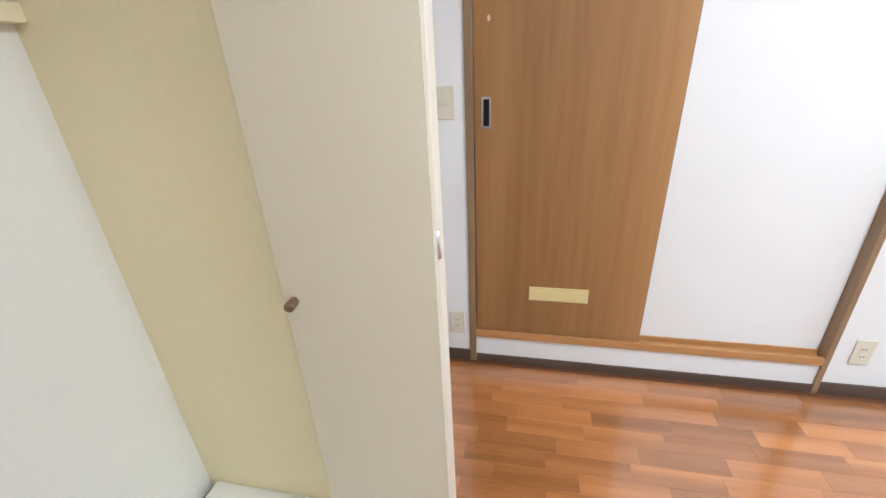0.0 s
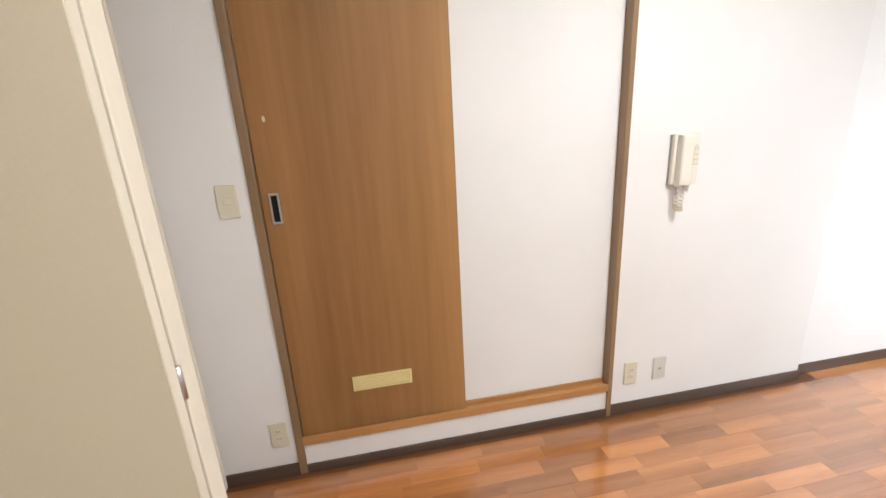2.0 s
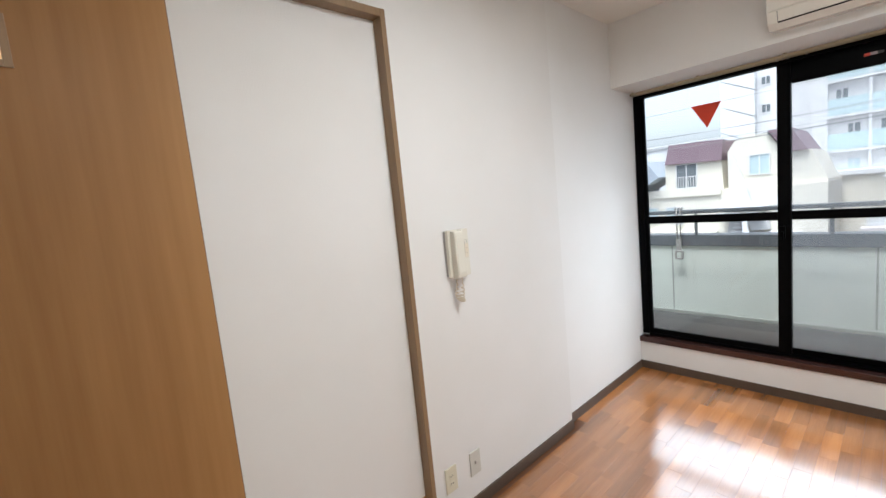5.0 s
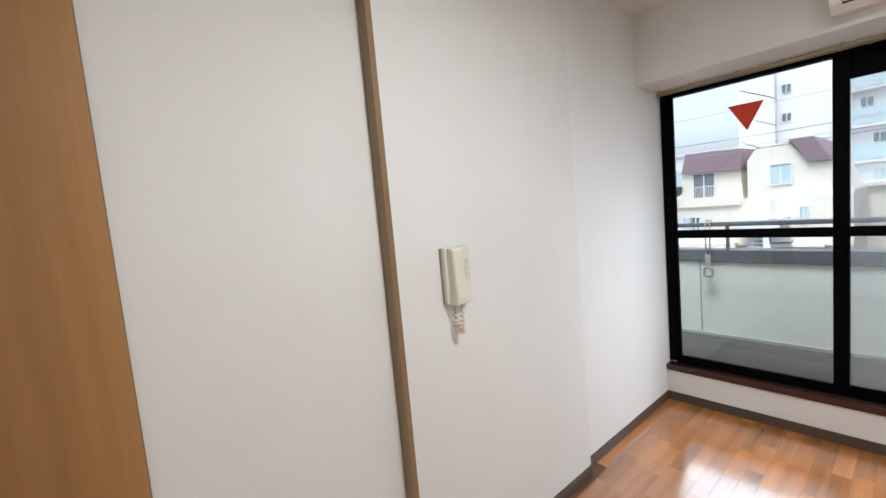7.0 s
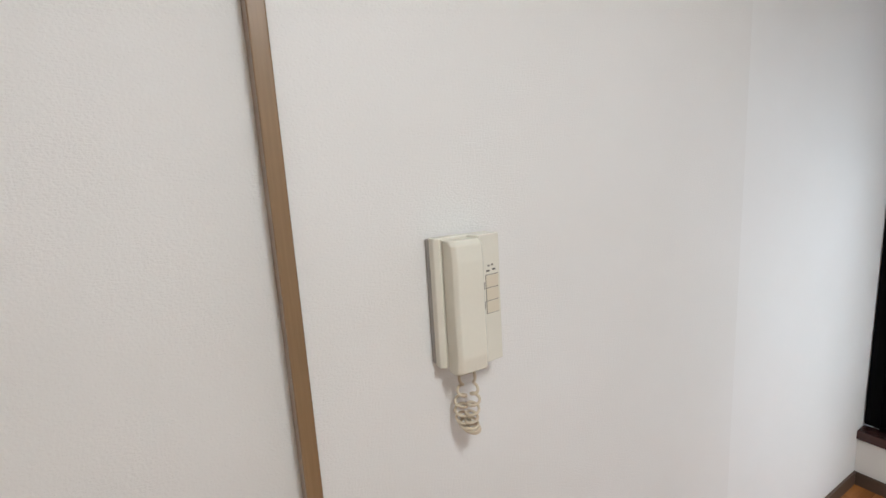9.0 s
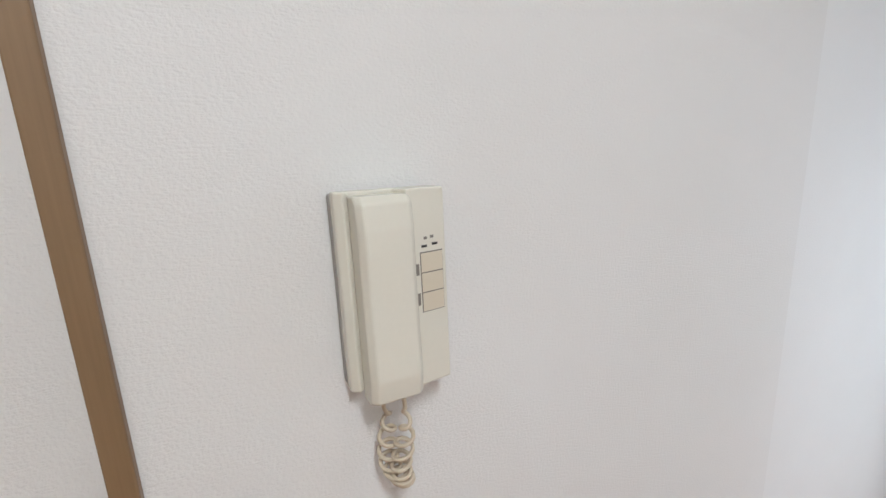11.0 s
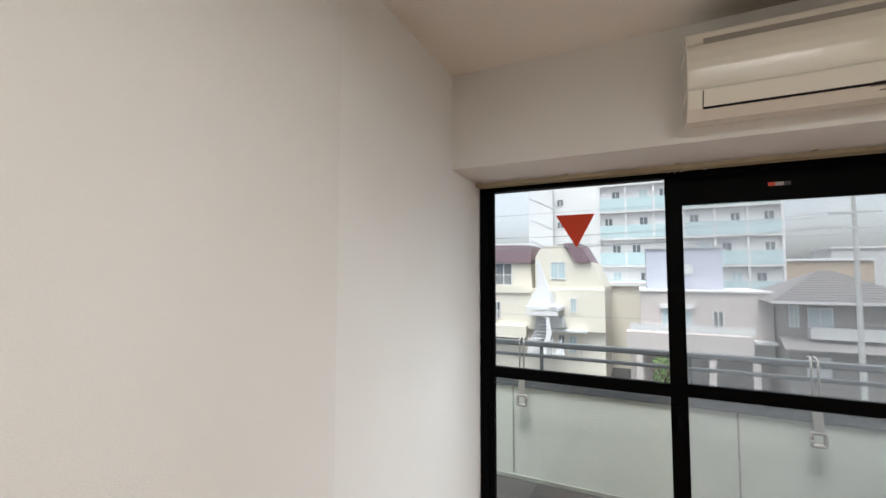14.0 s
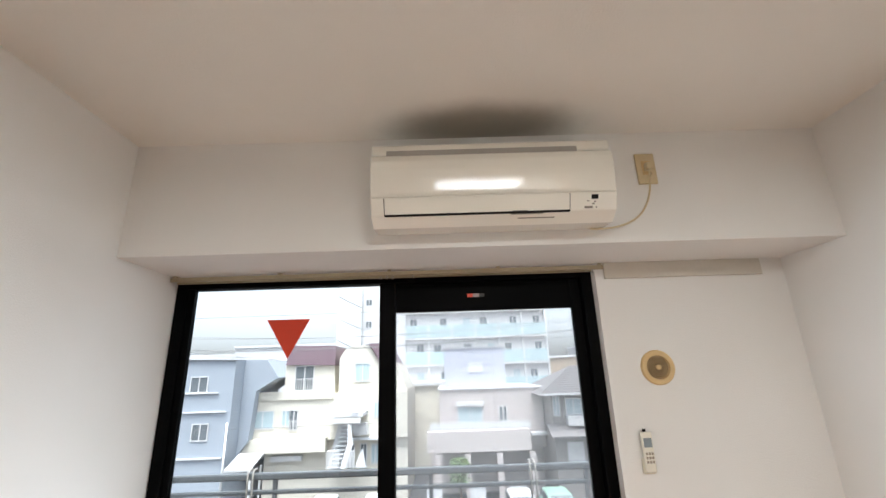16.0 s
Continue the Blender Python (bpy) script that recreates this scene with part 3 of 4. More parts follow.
add_tube(bm, [(0.034, -0.046, 0.004), (0.034, -0.046, -0.006)] + pts + [(0.054, -0.040, -0.006), (0.054, -0.038, 0.004)], 0.0025, 6)
part("coiled_cord", bm, M["cord"], ic, "cream coiled cord")

# ---- window ----
FX0, FX1 = 3.790, 3.858
structure(box_part("window_sill", (3.728, WIN_Y1 - 0.005, 0.221), (FX0 + 0.02, Y_BACK, 0.262), M["sill"], bevel=0.003), "dark brown glossy window sill")
win = structure(new("window_1"), "black aluminium sliding balcony window with four panes")
boxes_part("window_frame", [
    ((FX0, -0.010, WIN_Z0 + 0.022), (FX1, WIN_Y0, WIN_Z1)),
    ((FX0, WIN_Y1, WIN_Z0 + 0.022), (FX1, WIN_Y1 + 0.045, WIN_Z1)),
    ((FX0, WIN_Y1 + 0.045, WIN_Z1 - 0.028), (FX1, -0.010, WIN_Z1)),
    ((FX0, WIN_Y1 + 0.045, 0.222), (FX1, -0.010, WIN_Z0 + 0.030)),
], M["black"], win, "", 0.0015)


def sash(x0, x1, ya, yb, stile_a, stile_b, top, name_label, glass):
    """One sliding sash between ya (north) and yb (south), with a middle rail."""
    z0, z1 = WIN_Z0 + 0.030, WIN_Z1 - 0.028
    g0, g1 = 0.318, top
    boxes_part("sash", [
        ((x0, ya - stile_a, z0), (x1, ya, z1)), ((x0, yb, z0), (x1, yb + stile_b, z1)),
        ((x0, yb + stile_b, z0), (x1, ya - stile_a, g0)), ((x0, yb + stile_b, g1), (x1, ya - stile_a, z1)),
        ((x0 - 0.002, yb + stile_b, 1.163), (x1 + 0.002, ya - stile_a, 1.217)),
    ], M["black"], win, name_label, 0.001)
    xm = (x0 + x1) / 2
    for a, b in ((g0, 1.163), (1.217, g1)):
        p = box_part("pane", (xm - 0.0025, yb + stile_b, a), (xm + 0.0025, ya - stile_a, b), glass, win)
        p.visible_shadow = False


sash(3.800, 3.825, -0.010, -0.898, 0.026, 0.066, 2.120, "black inner sash", M["glass"])
sash(3.828, 3.852, -0.850, WIN_Y1 + 0.045, 0.048, 0.042, 1.998, "black outer sash with a deep top rail", M["glass_hazy"])
boxes_part("crescent_lock", [((3.788, -0.872, 1.045), (3.800, -0.842, 1.125)), ((3.775, -0.866, 1.075), (3.788, -0.850, 1.092)), ((3.767, -0.866, 1.04), (3.777, -0.852, 1.095))],
           M["black"], win, "black crescent lock", 0.002)
for ya_, yb_, col_, lab_ in ((-1.285, -1.262, M["ink"], "dark end of the shiny sticker"), (-1.262, -1.234, M["sticker"], "small shiny sticker"), (-1.234, -1.210, M["red"], "red end of the shiny sticker")):
    box_part("sticker", (3.8265, ya_, 2.056), (3.8280, yb_, 2.071), col_, win, lab_)
bm = bmesh.new()
add_prism(bm, [(-0.354, 1.981), (-0.536, 1.981), (-0.451, 1.819)], 0, 3.808, 3.8098)
tri_mark = part("triangle_sticker", bm, M["red"])
tagged(tri_mark, "red triangle film stuck on the clear window pane", "sticker")

rod = thing("curtain_rail", "yellowed double curtain rail under the beam", "curtain rail", (3.742, 0.0, 2.1525))
for dx in (0.0, 0.045):
    boxes_part("rail", [((dx - 0.006, -1.79, -0.010), (dx + 0.006, 0.038, 0.008))], M["rail"], rod, "", 0.002)
for y in (0.02, -0.42, -0.88, -1.34, -1.77):
    box_part("bracket", (-0.008, y - 0.008, 0.0085), (0.055, y + 0.008, 0.0145), M["rail"], rod)
for y in (-0.845, -0.87, -0.895, -0.98, -1.74):
    bm = bmesh.new()
    add_tube(bm, [(0, y, -0.0105), (0, y, -0.024)], 0.004, 8)
    part("runner", bm, M["phone_side"], rod, "small plastic runner")

# ---- air conditioner ----
ac = thing("air_conditioner", "white wall air conditioner high on the beam", "air conditioner", (X_BEAM, -1.674, 2.205))
L = 0.796
bm = bmesh.new()
add_prism(bm, [(0.0, 0.02), (-0.14, 0.0), (-0.195, 0.035), (-0.225, 0.105), (-0.222, 0.110), (0.0, 0.110)], 1, 0.0, L, 0.004)
part("lower_body", bm, M["ac"], ac)
bm = bmesh.new()
add_prism(bm, [(0.0, 0.1105), (-0.218, 0.1105), (-0.224, 0.122), (-0.235, 0.178), (-0.238, 0.205), (-0.236, 0.240), (-0.228, 0.262), (-0.222, 0.268), (0.0, 0.268)], 1, 0.0, L, 0.004)
part("front_panel", bm, M["ac"], ac)
bm = bmesh.new()
add_prism(bm, [(0.0, 0.2685), (-0.205, 0.2685), (-0.215, 0.274), (-0.212, 0.290), (-0.18, 0.296), (0.0, 0.296)], 1, 0.0, L, 0.003)
part("top_grille", bm, M["ac"], ac)
box_part("intake_slot", (-0.2165, 0.11, 0.2682), (-0.2065, L - 0.05, 0.2790), M["phone_side"], ac, "narrow grey intake slot")


def on_lower(f):
    """A point of the sloping lower front, f from its foot to its top."""
    return (-0.195 - 0.030 * f, 0.035 + 0.070 * f)


bm = bmesh.new()
a, b = on_lower(0.05), on_lower(0.93)
add_prism(bm, [(a[0] - 0.0005, a[1]), (b[0] - 0.0005, b[1]), (b[0] - 0.0045, b[1]), (a[0] - 0.0045, a[1] - 0.001)], 1, 0.155, L - 0.045, 0.001)
part("louvre", bm, M["ac"], ac, "white swing louvre")
bm = bmesh.new()
a, b = on_lower(-0.05), on_lower(0.055)
add_prism(bm, [(a[0] - 0.0002, a[1]), (b[0] - 0.0002, b[1]), (b[0] - 0.0060, b[1]), (a[0] - 0.0050, a[1])], 1, 0.155, L - 0.045)
part("outlet_gap", bm, M["slot"], ac, "dark air outlet gap")
for y0, y1 in ((0.1525, 0.1548), (L - 0.0448, L - 0.0425)):
    bm = bmesh.new()
    a, b = on_lower(0.0), on_lower(0.95)
    add_prism(bm, [(a[0] - 0.0002, a[1]), (b[0] - 0.0002, b[1]), (b[0] - 0.0020, b[1]), (a[0] - 0.0020, a[1])], 1, y0, y1)
    part("louvre_joint", bm, M["slot"], ac, "thin dark joint at the end of the louvre")
bm = bmesh.new()
a, b = on_lower(0.62), on_lower(0.86)
add_prism(bm, [(a[0], a[1]), (b[0], b[1]), (b[0] - 0.0018, b[1]), (a[0] - 0.0018, a[1])], 1, 0.062, 0.084)
part("receiver_window", bm, M["slot"], ac, "small dark receiver window")
bm = bmesh.new()
for f0, f1, y0, y1 in ((0.45, 0.52, 0.070, 0.076), (0.32, 0.40, 0.074, 0.082), (0.50, 0.54, 0.090, 0.098), (0.12, 0.24, 0.080, 0.106), (0.12, 0.22, 0.066, 0.070)):
    a, b = on_lower(f0), on_lower(f1)
    add_prism(bm, [(a[0], a[1]), (b[0], b[1]), (b[0] - 0.0012, b[1]), (a[0] - 0.0012, a[1])], 1, y0, y1)
part("lamp_marks", bm, M["ink_soft"], ac, "tiny grey marks")
bm = bmesh.new()
for y0, y1, f in ((0.20, 0.32, 0.0), (0.24, 0.345, 0.012), (0.29, 0.34, 0.020)):
    z = 0.018 + f
    x = -0.140 - 0.055 * z / 0.035
    add_prism(bm, [(x, z), (x - 0.004, z + 0.0035), (x - 0.005, z + 0.003), (x - 0.0012, z - 0.0008)], 1, y0, y1)
part("warning_label", bm, M["ink_soft"], ac, "faded grey warning label")

for o in ac.children:
    for v in o.data.vertices:
        v.co.z = float(np.interp(v.co.z, (0.0, 0.110, 0.268, 0.296), (0.0, 0.090, 0.246, 0.302)))
    o.data.transform(Matrix.Diagonal((0.80, 1.0, 0.945, 1.0)))

plug = thing("air_conditioner_socket", "yellowed socket plate with a plug and cable on the beam", "socket", (X_BEAM, -1.876, 2.450))
box_part("plate", (-0.008, -0.036, -0.062), (0.0, 0.036, 0.062), M["old_plastic"], plug, "", 0.003)
box_part("socket_face", (-0.011, -0.017, -0.026), (-0.0085, 0.017, 0.030), M["tan_plastic"], plug, "", 0.001)
bm = bmesh.new()
add_box(bm, (-0.036, -0.012, -0.014), (-0.0112, 0.012, 0.014), 0.004)
add_tube(bm, [(-0.030, 0.0, -0.012), (-0.030, 0.0, -0.034)], 0.006, 10)
part("plug_body", bm, M["old_plastic"], plug, "cream plug")
cab = []
for i in range(25):
    f = i / 24
    cab.append((-0.030 + 0.018 * math.sin(math.pi * f), 0.004 + 0.010 * f + 0.235 * f ** 2.2 , -0.034 - 0.205 * (1 - (1 - f) ** 2.0)))
bm = bmesh.new()
add_tube(bm, cab, 0.0035, 8)
part("cable", bm, M["old_plastic"], plug, "thin yellowed cable")

# ---- round wall vent and remote control ----
vent = thing("round_wall_vent", "tan plastic round air vent on the wall beside the window", "vent", (X_WIN, -1.945, 1.737))
bm = bmesh.new()
add_lathe(bm, [(0.067, 0.0), (0.067, -0.006), (0.062, -0.011), (0.046, -0.012), (0.044, -0.006), (0.044, 0.0)], (0, 0, 0), 0, 48)
part("rim", bm, M["tan_plastic"], vent)
bm = bmesh.new()
add_lathe(bm, [(0.0435, 0.0), (0.0435, -0.003)], (0, 0, 0), 0, 40)
part("dark_core", bm, M["dark_line"], vent, "dark inside of the vent")
for r in (0.0395, 0.0325, 0.0255, 0.0185):
    bm = bmesh.new()
    ring = [(0.0, r * math.cos(2 * math.pi * j / 32), r * math.sin(2 * math.pi * j / 32)) for j in range(33)]
    add_tube(bm, [(-0.006, p[1], p[2]) for p in ring], 0.0014, 6)
    part("ring", bm, M["tan_plastic"], vent)
bm = bmesh.new()
add_lathe(bm, [(0.011, -0.003), (0.011, -0.013), (0.008, -0.015)], (0, 0, 0), 0, 24)
part("centre_knob", bm, M["tan_plastic"], vent)

rc = thing("remote_control", "cream remote control with a grey screen in its wall holder", "remote control", (X_WIN, -1.848, 1.434))
box_part("holder", (-0.012, -0.024, -0.073), (0.0, 0.024, -0.020), M["plate"], rc, "ivory wall holder", 0.006)
box_part("remote_body", (-0.026, -0.021, -0.066), (-0.0125, 0.021, 0.073), M["phone"], rc, "", 0.0064)
box_part("screen", (-0.0272, -0.015, 0.020), (-0.0258, 0.015, 0.052), M["screen"], rc, "grey display", 0.0005)
for i in range(3):
    for j in range(3):
        box_part("button", (-0.0275, -0.0150 + j * 0.0105, -0.034 + i * 0.014), (-0.0258, -0.0075 + j * 0.0105, -0.025 + i * 0.014), M["taupe"], rc, "taupe button", 0.0005)
bm = bmesh.new()
add_tube(bm, [(-0.018, 0.004, 0.0735), (-0.018, 0.004, 0.083)], 0.006, 10)
part("hook", bm, M["slot"], rc, "small dark hook")

# ---- balcony ----
structure(box_part("balcony_floor", (3.87, -3.2, -0.10), (4.87, 1.2, 0.155), M["balcony_floor"]), "dark grey balcony floor")
structure(box_part("balcony_parapet", (4.87, -3.2, -0.30), (4.99, 1.2, 0.837), M["balcony_paint"]), "pale green rendered balcony parapet")
structure(box_part("parapet_cap", (4.855, -3.2, 0.837), (5.005, 1.2, 0.945), M["grey_rail"], bevel=0.004), "dark grey metal parapet cap")
bm = bmesh.new()
add_box(bm, (4.842, -3.2, 1.150), (4.885, 1.2, 1.188), 0.008)
add_box(bm, (4.850, -3.2, 1.070), (4.878, 1.2, 1.094), 0.006)
for y in (-2.9, -1.95, -1.0, -0.05, 0.9):
    add_box(bm, (4.853, y - 0.012, 0.945), (4.875, y + 0.012, 1.155))
hr = part("balcony_rail", bm, M["grey_rail"])
structure(hr, "dark grey double balcony hand rail")
structure(box_part("wall_outer", (3.87, -3.2, 0.16), (3.90, WIN_Y1, 2.75), M["balcony_paint"]), "pale render beside the window")
structure(box_part("wall_outer_north", (3.87, WIN_Y0, 0.16), (3.90, 1.2, 2.75), M["balcony_paint"]), "pale render beside the window")


def pole_holder(y):
    t = thing("laundry_pole_holder", "weathered grey metal laundry pole holder hooked over the balcony rail", "pole holder", (4.825, y, 0.705), "laundry pole holders")
    bm = bmesh.new()
    for dy in (-0.016, 0.016):
        add_tube(bm, [(0.0, dy, 0.10), (0.0, dy, 0.44), (0.0, dy, 0.488), (0.02, dy * 0.8, 0.505), (0.05, dy * 0.8, 0.505), (0.072, dy * 0.8, 0.49)], 0.006, 8)
    part("hook_bars", bm, M["pale_rail"], t)
    bm = bmesh.new()
    ringp = [(-0.01, max(-0.030, min(0.030, 0.042 * math.cos(2 * math.pi * j / 24))), 0.05 + max(-0.036, min(0.036, 0.048 * math.sin(2 * math.pi * j / 24)))) for j in range(25)]
    add_tube(bm, ringp, 0.011, 8)
    add_box(bm, (-0.018, -0.024, 0.095), (-0.004, 0.024, 0.20), 0.004)
    part("pole_ring", bm, M["pale_rail"], t, "squarish grey ring for the pole")
    return t


structure(boxes_part("parapet_joint", [((4.8665, y - 0.006, 0.20), (4.8695, y + 0.006, 0.837)) for y in (-2.6, -1.25, 0.17)], M["joint_grey"]), "thin grey upright joint in the parapet")
structure(box_part("parapet_skirt", (4.862, -3.2, 0.155), (4.8698, 1.2, 0.185), M["joint_grey"], bevel=0.002), "pale rendered kerb at the foot of the parapet")
structure(box_part("balcony_mat", (4.02, -3.2, 0.155), (4.60, 1.2, 0.162), M["balcony_sheet"]), "brown-grey vinyl sheet on the balcony floor")

pole_holder(0.09)
pole_holder(-1.62)

# ---- town ----
GROUND = -6.2
T = dict(
    ground=paint("asphalt", (0.055, 0.055, 0.058), 0.9, 0.2, 8, 0.0),
    cream=paint("cream_render", (0.66, 0.625, 0.54), 0.85, 0.05, 6, 0.0),
    white=paint("white_render", (0.66, 0.67, 0.68), 0.85, 0.05, 6, 0.0),
    grey=paint("blue_grey_siding", (0.33, 0.37, 0.42), 0.8, 0.05, 6, 0.0),
    lilac=paint("lilac_grey_siding", (0.46, 0.475, 0.55), 0.8, 0.05, 6, 0.0),
    pink=paint("pinkish_grey_render", (0.50, 0.455, 0.44), 0.85, 0.06, 6, 0.0),
    maroon=paint("mauve_metal_roof", (0.20, 0.135, 0.160), 0.6, 0.08, 6, 0.0),
    pale=paint("pale_render", (0.66, 0.66, 0.66), 0.85, 0.04, 4, 0.0),
    brownish=paint("grey_brown_render", (0.27, 0.25, 0.235), 0.85, 0.08, 5, 0.0),
    concrete=paint("pale_concrete", (0.50, 0.50, 0.50), 0.85, 0.06, 4, 0.0),
    aqua=paint("pale_aqua_panel", (0.45, 0.57, 0.59), 0.35, 0.05, 6, 0.05),
    tile=paint("grey_roof_tile", (0.17, 0.16, 0.16), 0.7, 0.15, 10, 0.0),
    ochre=paint("ochre_roof", (0.40, 0.32, 0.24), 0.8, 0.1, 6, 0.0),
    win=paint("far_window_glass", (0.14, 0.16, 0.175), 0.12, 0.1, 3, 0.02),
    curtain=paint("curtained_glass", (0.45, 0.55, 0.58), 0.15, 0.08, 3, 0.02),
    frame=paint("white_window_frame", (0.65, 0.65, 0.65), 0.5, 0.03, 10, 0.05),
    car_white=paint("white_car_paint", (0.70, 0.71, 0.70), 0.25, 0.02, 5, 0.0, coat=0.5),
    car_green=paint("pale_green_car_paint", (0.33, 0.52, 0.42), 0.25, 0.02, 5, 0.0, coat=0.5),
    tyre=paint("tyre_rubber", (0.02, 0.02, 0.02), 0.8),
    leafy=paint("foliage", (0.10, 0.17, 0.05), 0.7, 0.3, 8, 0.0),
    bark=paint("bark", (0.10, 0.07, 0.05), 0.9, 0.2, 20, 0.0),
    mast=paint("grey_mast", (0.40, 0.40, 0.39), 0.8, 0.1, 8, 0.0),
    wire=paint("cable_grey", (0.28, 0.28, 0.28), 0.6),
)
structure(box_part("ground", (5.3, -600, GROUND - 0.3), (900, 600, GROUND), T["ground"]), "grey asphalt ground of the town")


def house(name, label, category="house"):
    return thing(name, label, category)


def facade_window(parent, x, ya, yb, z0, z1, glass=None, bars=False):
    """A window on a wall that faces the room at x, between ya and yb."""
    w = box_part("window", (x - 0.02, ya, z0), (x - 0.002, yb, z1), glass or T["win"], parent, "")
    t = 0.06
    ym = (ya + yb) / 2
    boxes_part("window_frame", [
        ((x - 0.06, ya - t, z0 - t), (x - 0.021, ya, z1 + t)), ((x - 0.06, yb, z0 - t), (x - 0.021, yb + t, z1 + t)),
        ((x - 0.06, ya, z0 - t), (x - 0.021, yb, z0)), ((x - 0.06, ya, z1), (x - 0.021, yb, z1 + t)),
        ((x - 0.05, ym - t / 2, z0), (x - 0.021, ym + t / 2, z1)),
    ], T["frame"], w)
    if bars:
        n = max(4, int((yb - ya) / 0.14))
        boxes_part("window_guard", [((x - 0.22, ya + (yb - ya) * i / n - 0.015, z0 - 0.1), (x - 0.19, ya + (yb - ya) * i / n + 0.015, z0 + 0.45 * (z1 - z0))) for i in range(n + 1)]
                   + [((x - 0.23, ya - 0.05, z0 + 0.45 * (z1 - z0)), (x - 0.18, yb + 0.05, z0 + 0.45 * (z1 - z0) + 0.05))], T["frame"], w, "white window guard")
    return w


def spot(px, py, x):
    """Place on the plane x along a line of sight from the room: px steps north, py steps up, both at 20 m."""
    k = (x - 2.036) / 17.964
    return -1.096 + (px * 1.022 + 0.52 + 1.096) * k, 1.746 + (py + 0.23 - 1.746) * k


def block(parent, name, x, depth, y0, y1, z0, z1, mat, label=""):
    return box_part(name, (x, min(y0, y1), z0), (x + depth, max(y0, y1), z1), mat, parent, label)


# blue-grey house
X = 30.0
g = house("grey_house", "blue-grey three-storey house with a flat roof")


def span(parent, name, x, depth, a, b, mat, label=""):
    """A block whose face at x reaches from sight line a (north, top) to b (south, foot)."""
    ya, za = spot(a[0], a[1], x)
    yb, zb = spot(b[0], b[1], x)
    return block(parent, name, x, depth, ya, yb, zb, za, mat, label)


def window_at(parent, x, a, b, glass=None, bars=False):
    ya, za = spot(a[0], a[1], x)
    yb, zb = spot(b[0], b[1], x)
    return facade_window(parent, x, yb, ya, zb, za, glass, bars)


def slope_part(parent, name, x, depth, pts, mat, label=""):
    """An upright slab at x whose outline follows the given sight lines."""
    bm = bmesh.new()
    add_prism(bm, [spot(p[0], p[1], x) for p in pts], 0, x, x + depth)
    return part(name, bm, mat, parent, label)


yl, zt = spot(9.6, 2.38, X)
yr, zr = spot(5.9, 2.25, X)
block(g, "wall", X, 7, yl, spot(6.9, 0, X)[0], GROUND, zt, T["grey"])
slope_part(g, "side_wing", X + 1.3, 4, [(6.88, 2.30), (5.62, 2.24), (5.12, 1.52), (5.98, 1.0), (6.12, -0.89), (6.88, -1.9)], T["grey"])
slope_part(g, "roof_edge", X - 0.15, 0.15, [(9.6, 2.44), (5.60, 2.30), (5.62, 2.24), (9.6, 2.37)], T["frame"], "white roof edge")
block(g, "parapet", X - 0.1, 7.2, yl, spot(6.9, 0, X)[0], zt, zt + 0.08, T["frame"])
window_at(g, X, (8.62, 1.62), (7.97, 1.05), T["win"])
window_at(g, X, (8.33, -0.2), (7.74, -0.78), T["win"])
for a, b in (((9.6, 1.02), (7.50, 0.97)), ((9.6, 0.28), (7.12, 0.23)), ((9.6, -1.44), (7.12, -1.49))):
    span(g, "ledge", X - 0.12, 0.118, a, b, T["frame"], "pale ledge")
bm = bmesh.new()
y, z = spot(6.95, 0, X)
add_tube(bm, [(X - 0.15, y, GROUND), (X - 0.15, y, spot(0, -0.15, X)[1])], 0.07, 8)
part("drain_pipe", bm, T["frame"], g, "white drain pipe")
pent = house("back_house", "white house behind the blue-grey one, with a small window", "house")
span(pent, "wall", X + 12, 6, (6.35, 1.75), (4.0, -3.0), T["white"])
window_at(pent, X + 12, (6.02, 1.62), (5.75, 1.15), T["win"])
carport = house("carport", "low carport with a sloping white roof beside the blue-grey house", "carport")
bm = bmesh.new()
(ya, za), (yb, zb) = spot(6.95, -1.98, 28.6), spot(5.5, -1.40, 30.2)
add_prism(bm, [(28.6, za), (28.6, za + 0.12), (30.4, zb + 0.1), (30.4, zb)], 1, yb, ya)
part("roof", bm, T["concrete"], carport)
for x in (28.8, 30.2):
    box_part("post", (x - 0.05, yb, GROUND), (x + 0.05, yb + 0.1, za + 0.05), T["frame"], carport)

# cream apartment house with the outside stair
X = 32.0
c = house("cream_house", "cream three-storey apartment house with maroon roof edges and an outside stair")
zb0 = spot(0, -0.92, X)[1]
span(c, "wall", X, 8, (6.12, 0.82), (-0.1, -0.92), T["cream"])
span(c, "terrace_parapet", X - 0.12, 0.118, (6.16, 0.95), (2.9, 0.62), T["cream"], "cream terrace parapet")
span(c, "ground_floor", X + 0.3, 7, (5.42, -0.93), (-0.1, -4.6), T["cream"])
span(c, "balcony_band", X - 0.5, 0.498, (6.42, -0.84), (3.1, -1.36), T["cream"], "cream balcony front")
slope_part(c, "top_storey", X + 0.6, 6, [(4.84, 0.80), (4.84, 2.03), (2.86, 1.96), (2.80, 0.80)], T["cream"])
slope_part(c, "roof", X + 0.4, 6.4, [(4.86, 2.0), (4.68, 2.79), (2.80, 2.72), (2.86, 1.93)], T["maroon"], "dusky mauve metal roof")
slope_part(c, "gable_storey", X + 0.3, 6.4, [(2.66, 0.72), (2.66, 2.20), (2.45, 2.55), (2.1, 2.70), (1.47, 2.70), (1.07, 2.10), (0.3, 1.95), (-0.1, 0.9), (-0.1, 0.72)], T["cream"])
slope_part(c, "roof_edge", X + 0.1, 6.6, [(1.50, 2.78), (0.85, 2.78), (0.40, 1.95), (0.98, 1.95), (1.05, 2.08), (1.42, 2.70)], T["maroon"], "dusky mauve roof edge")
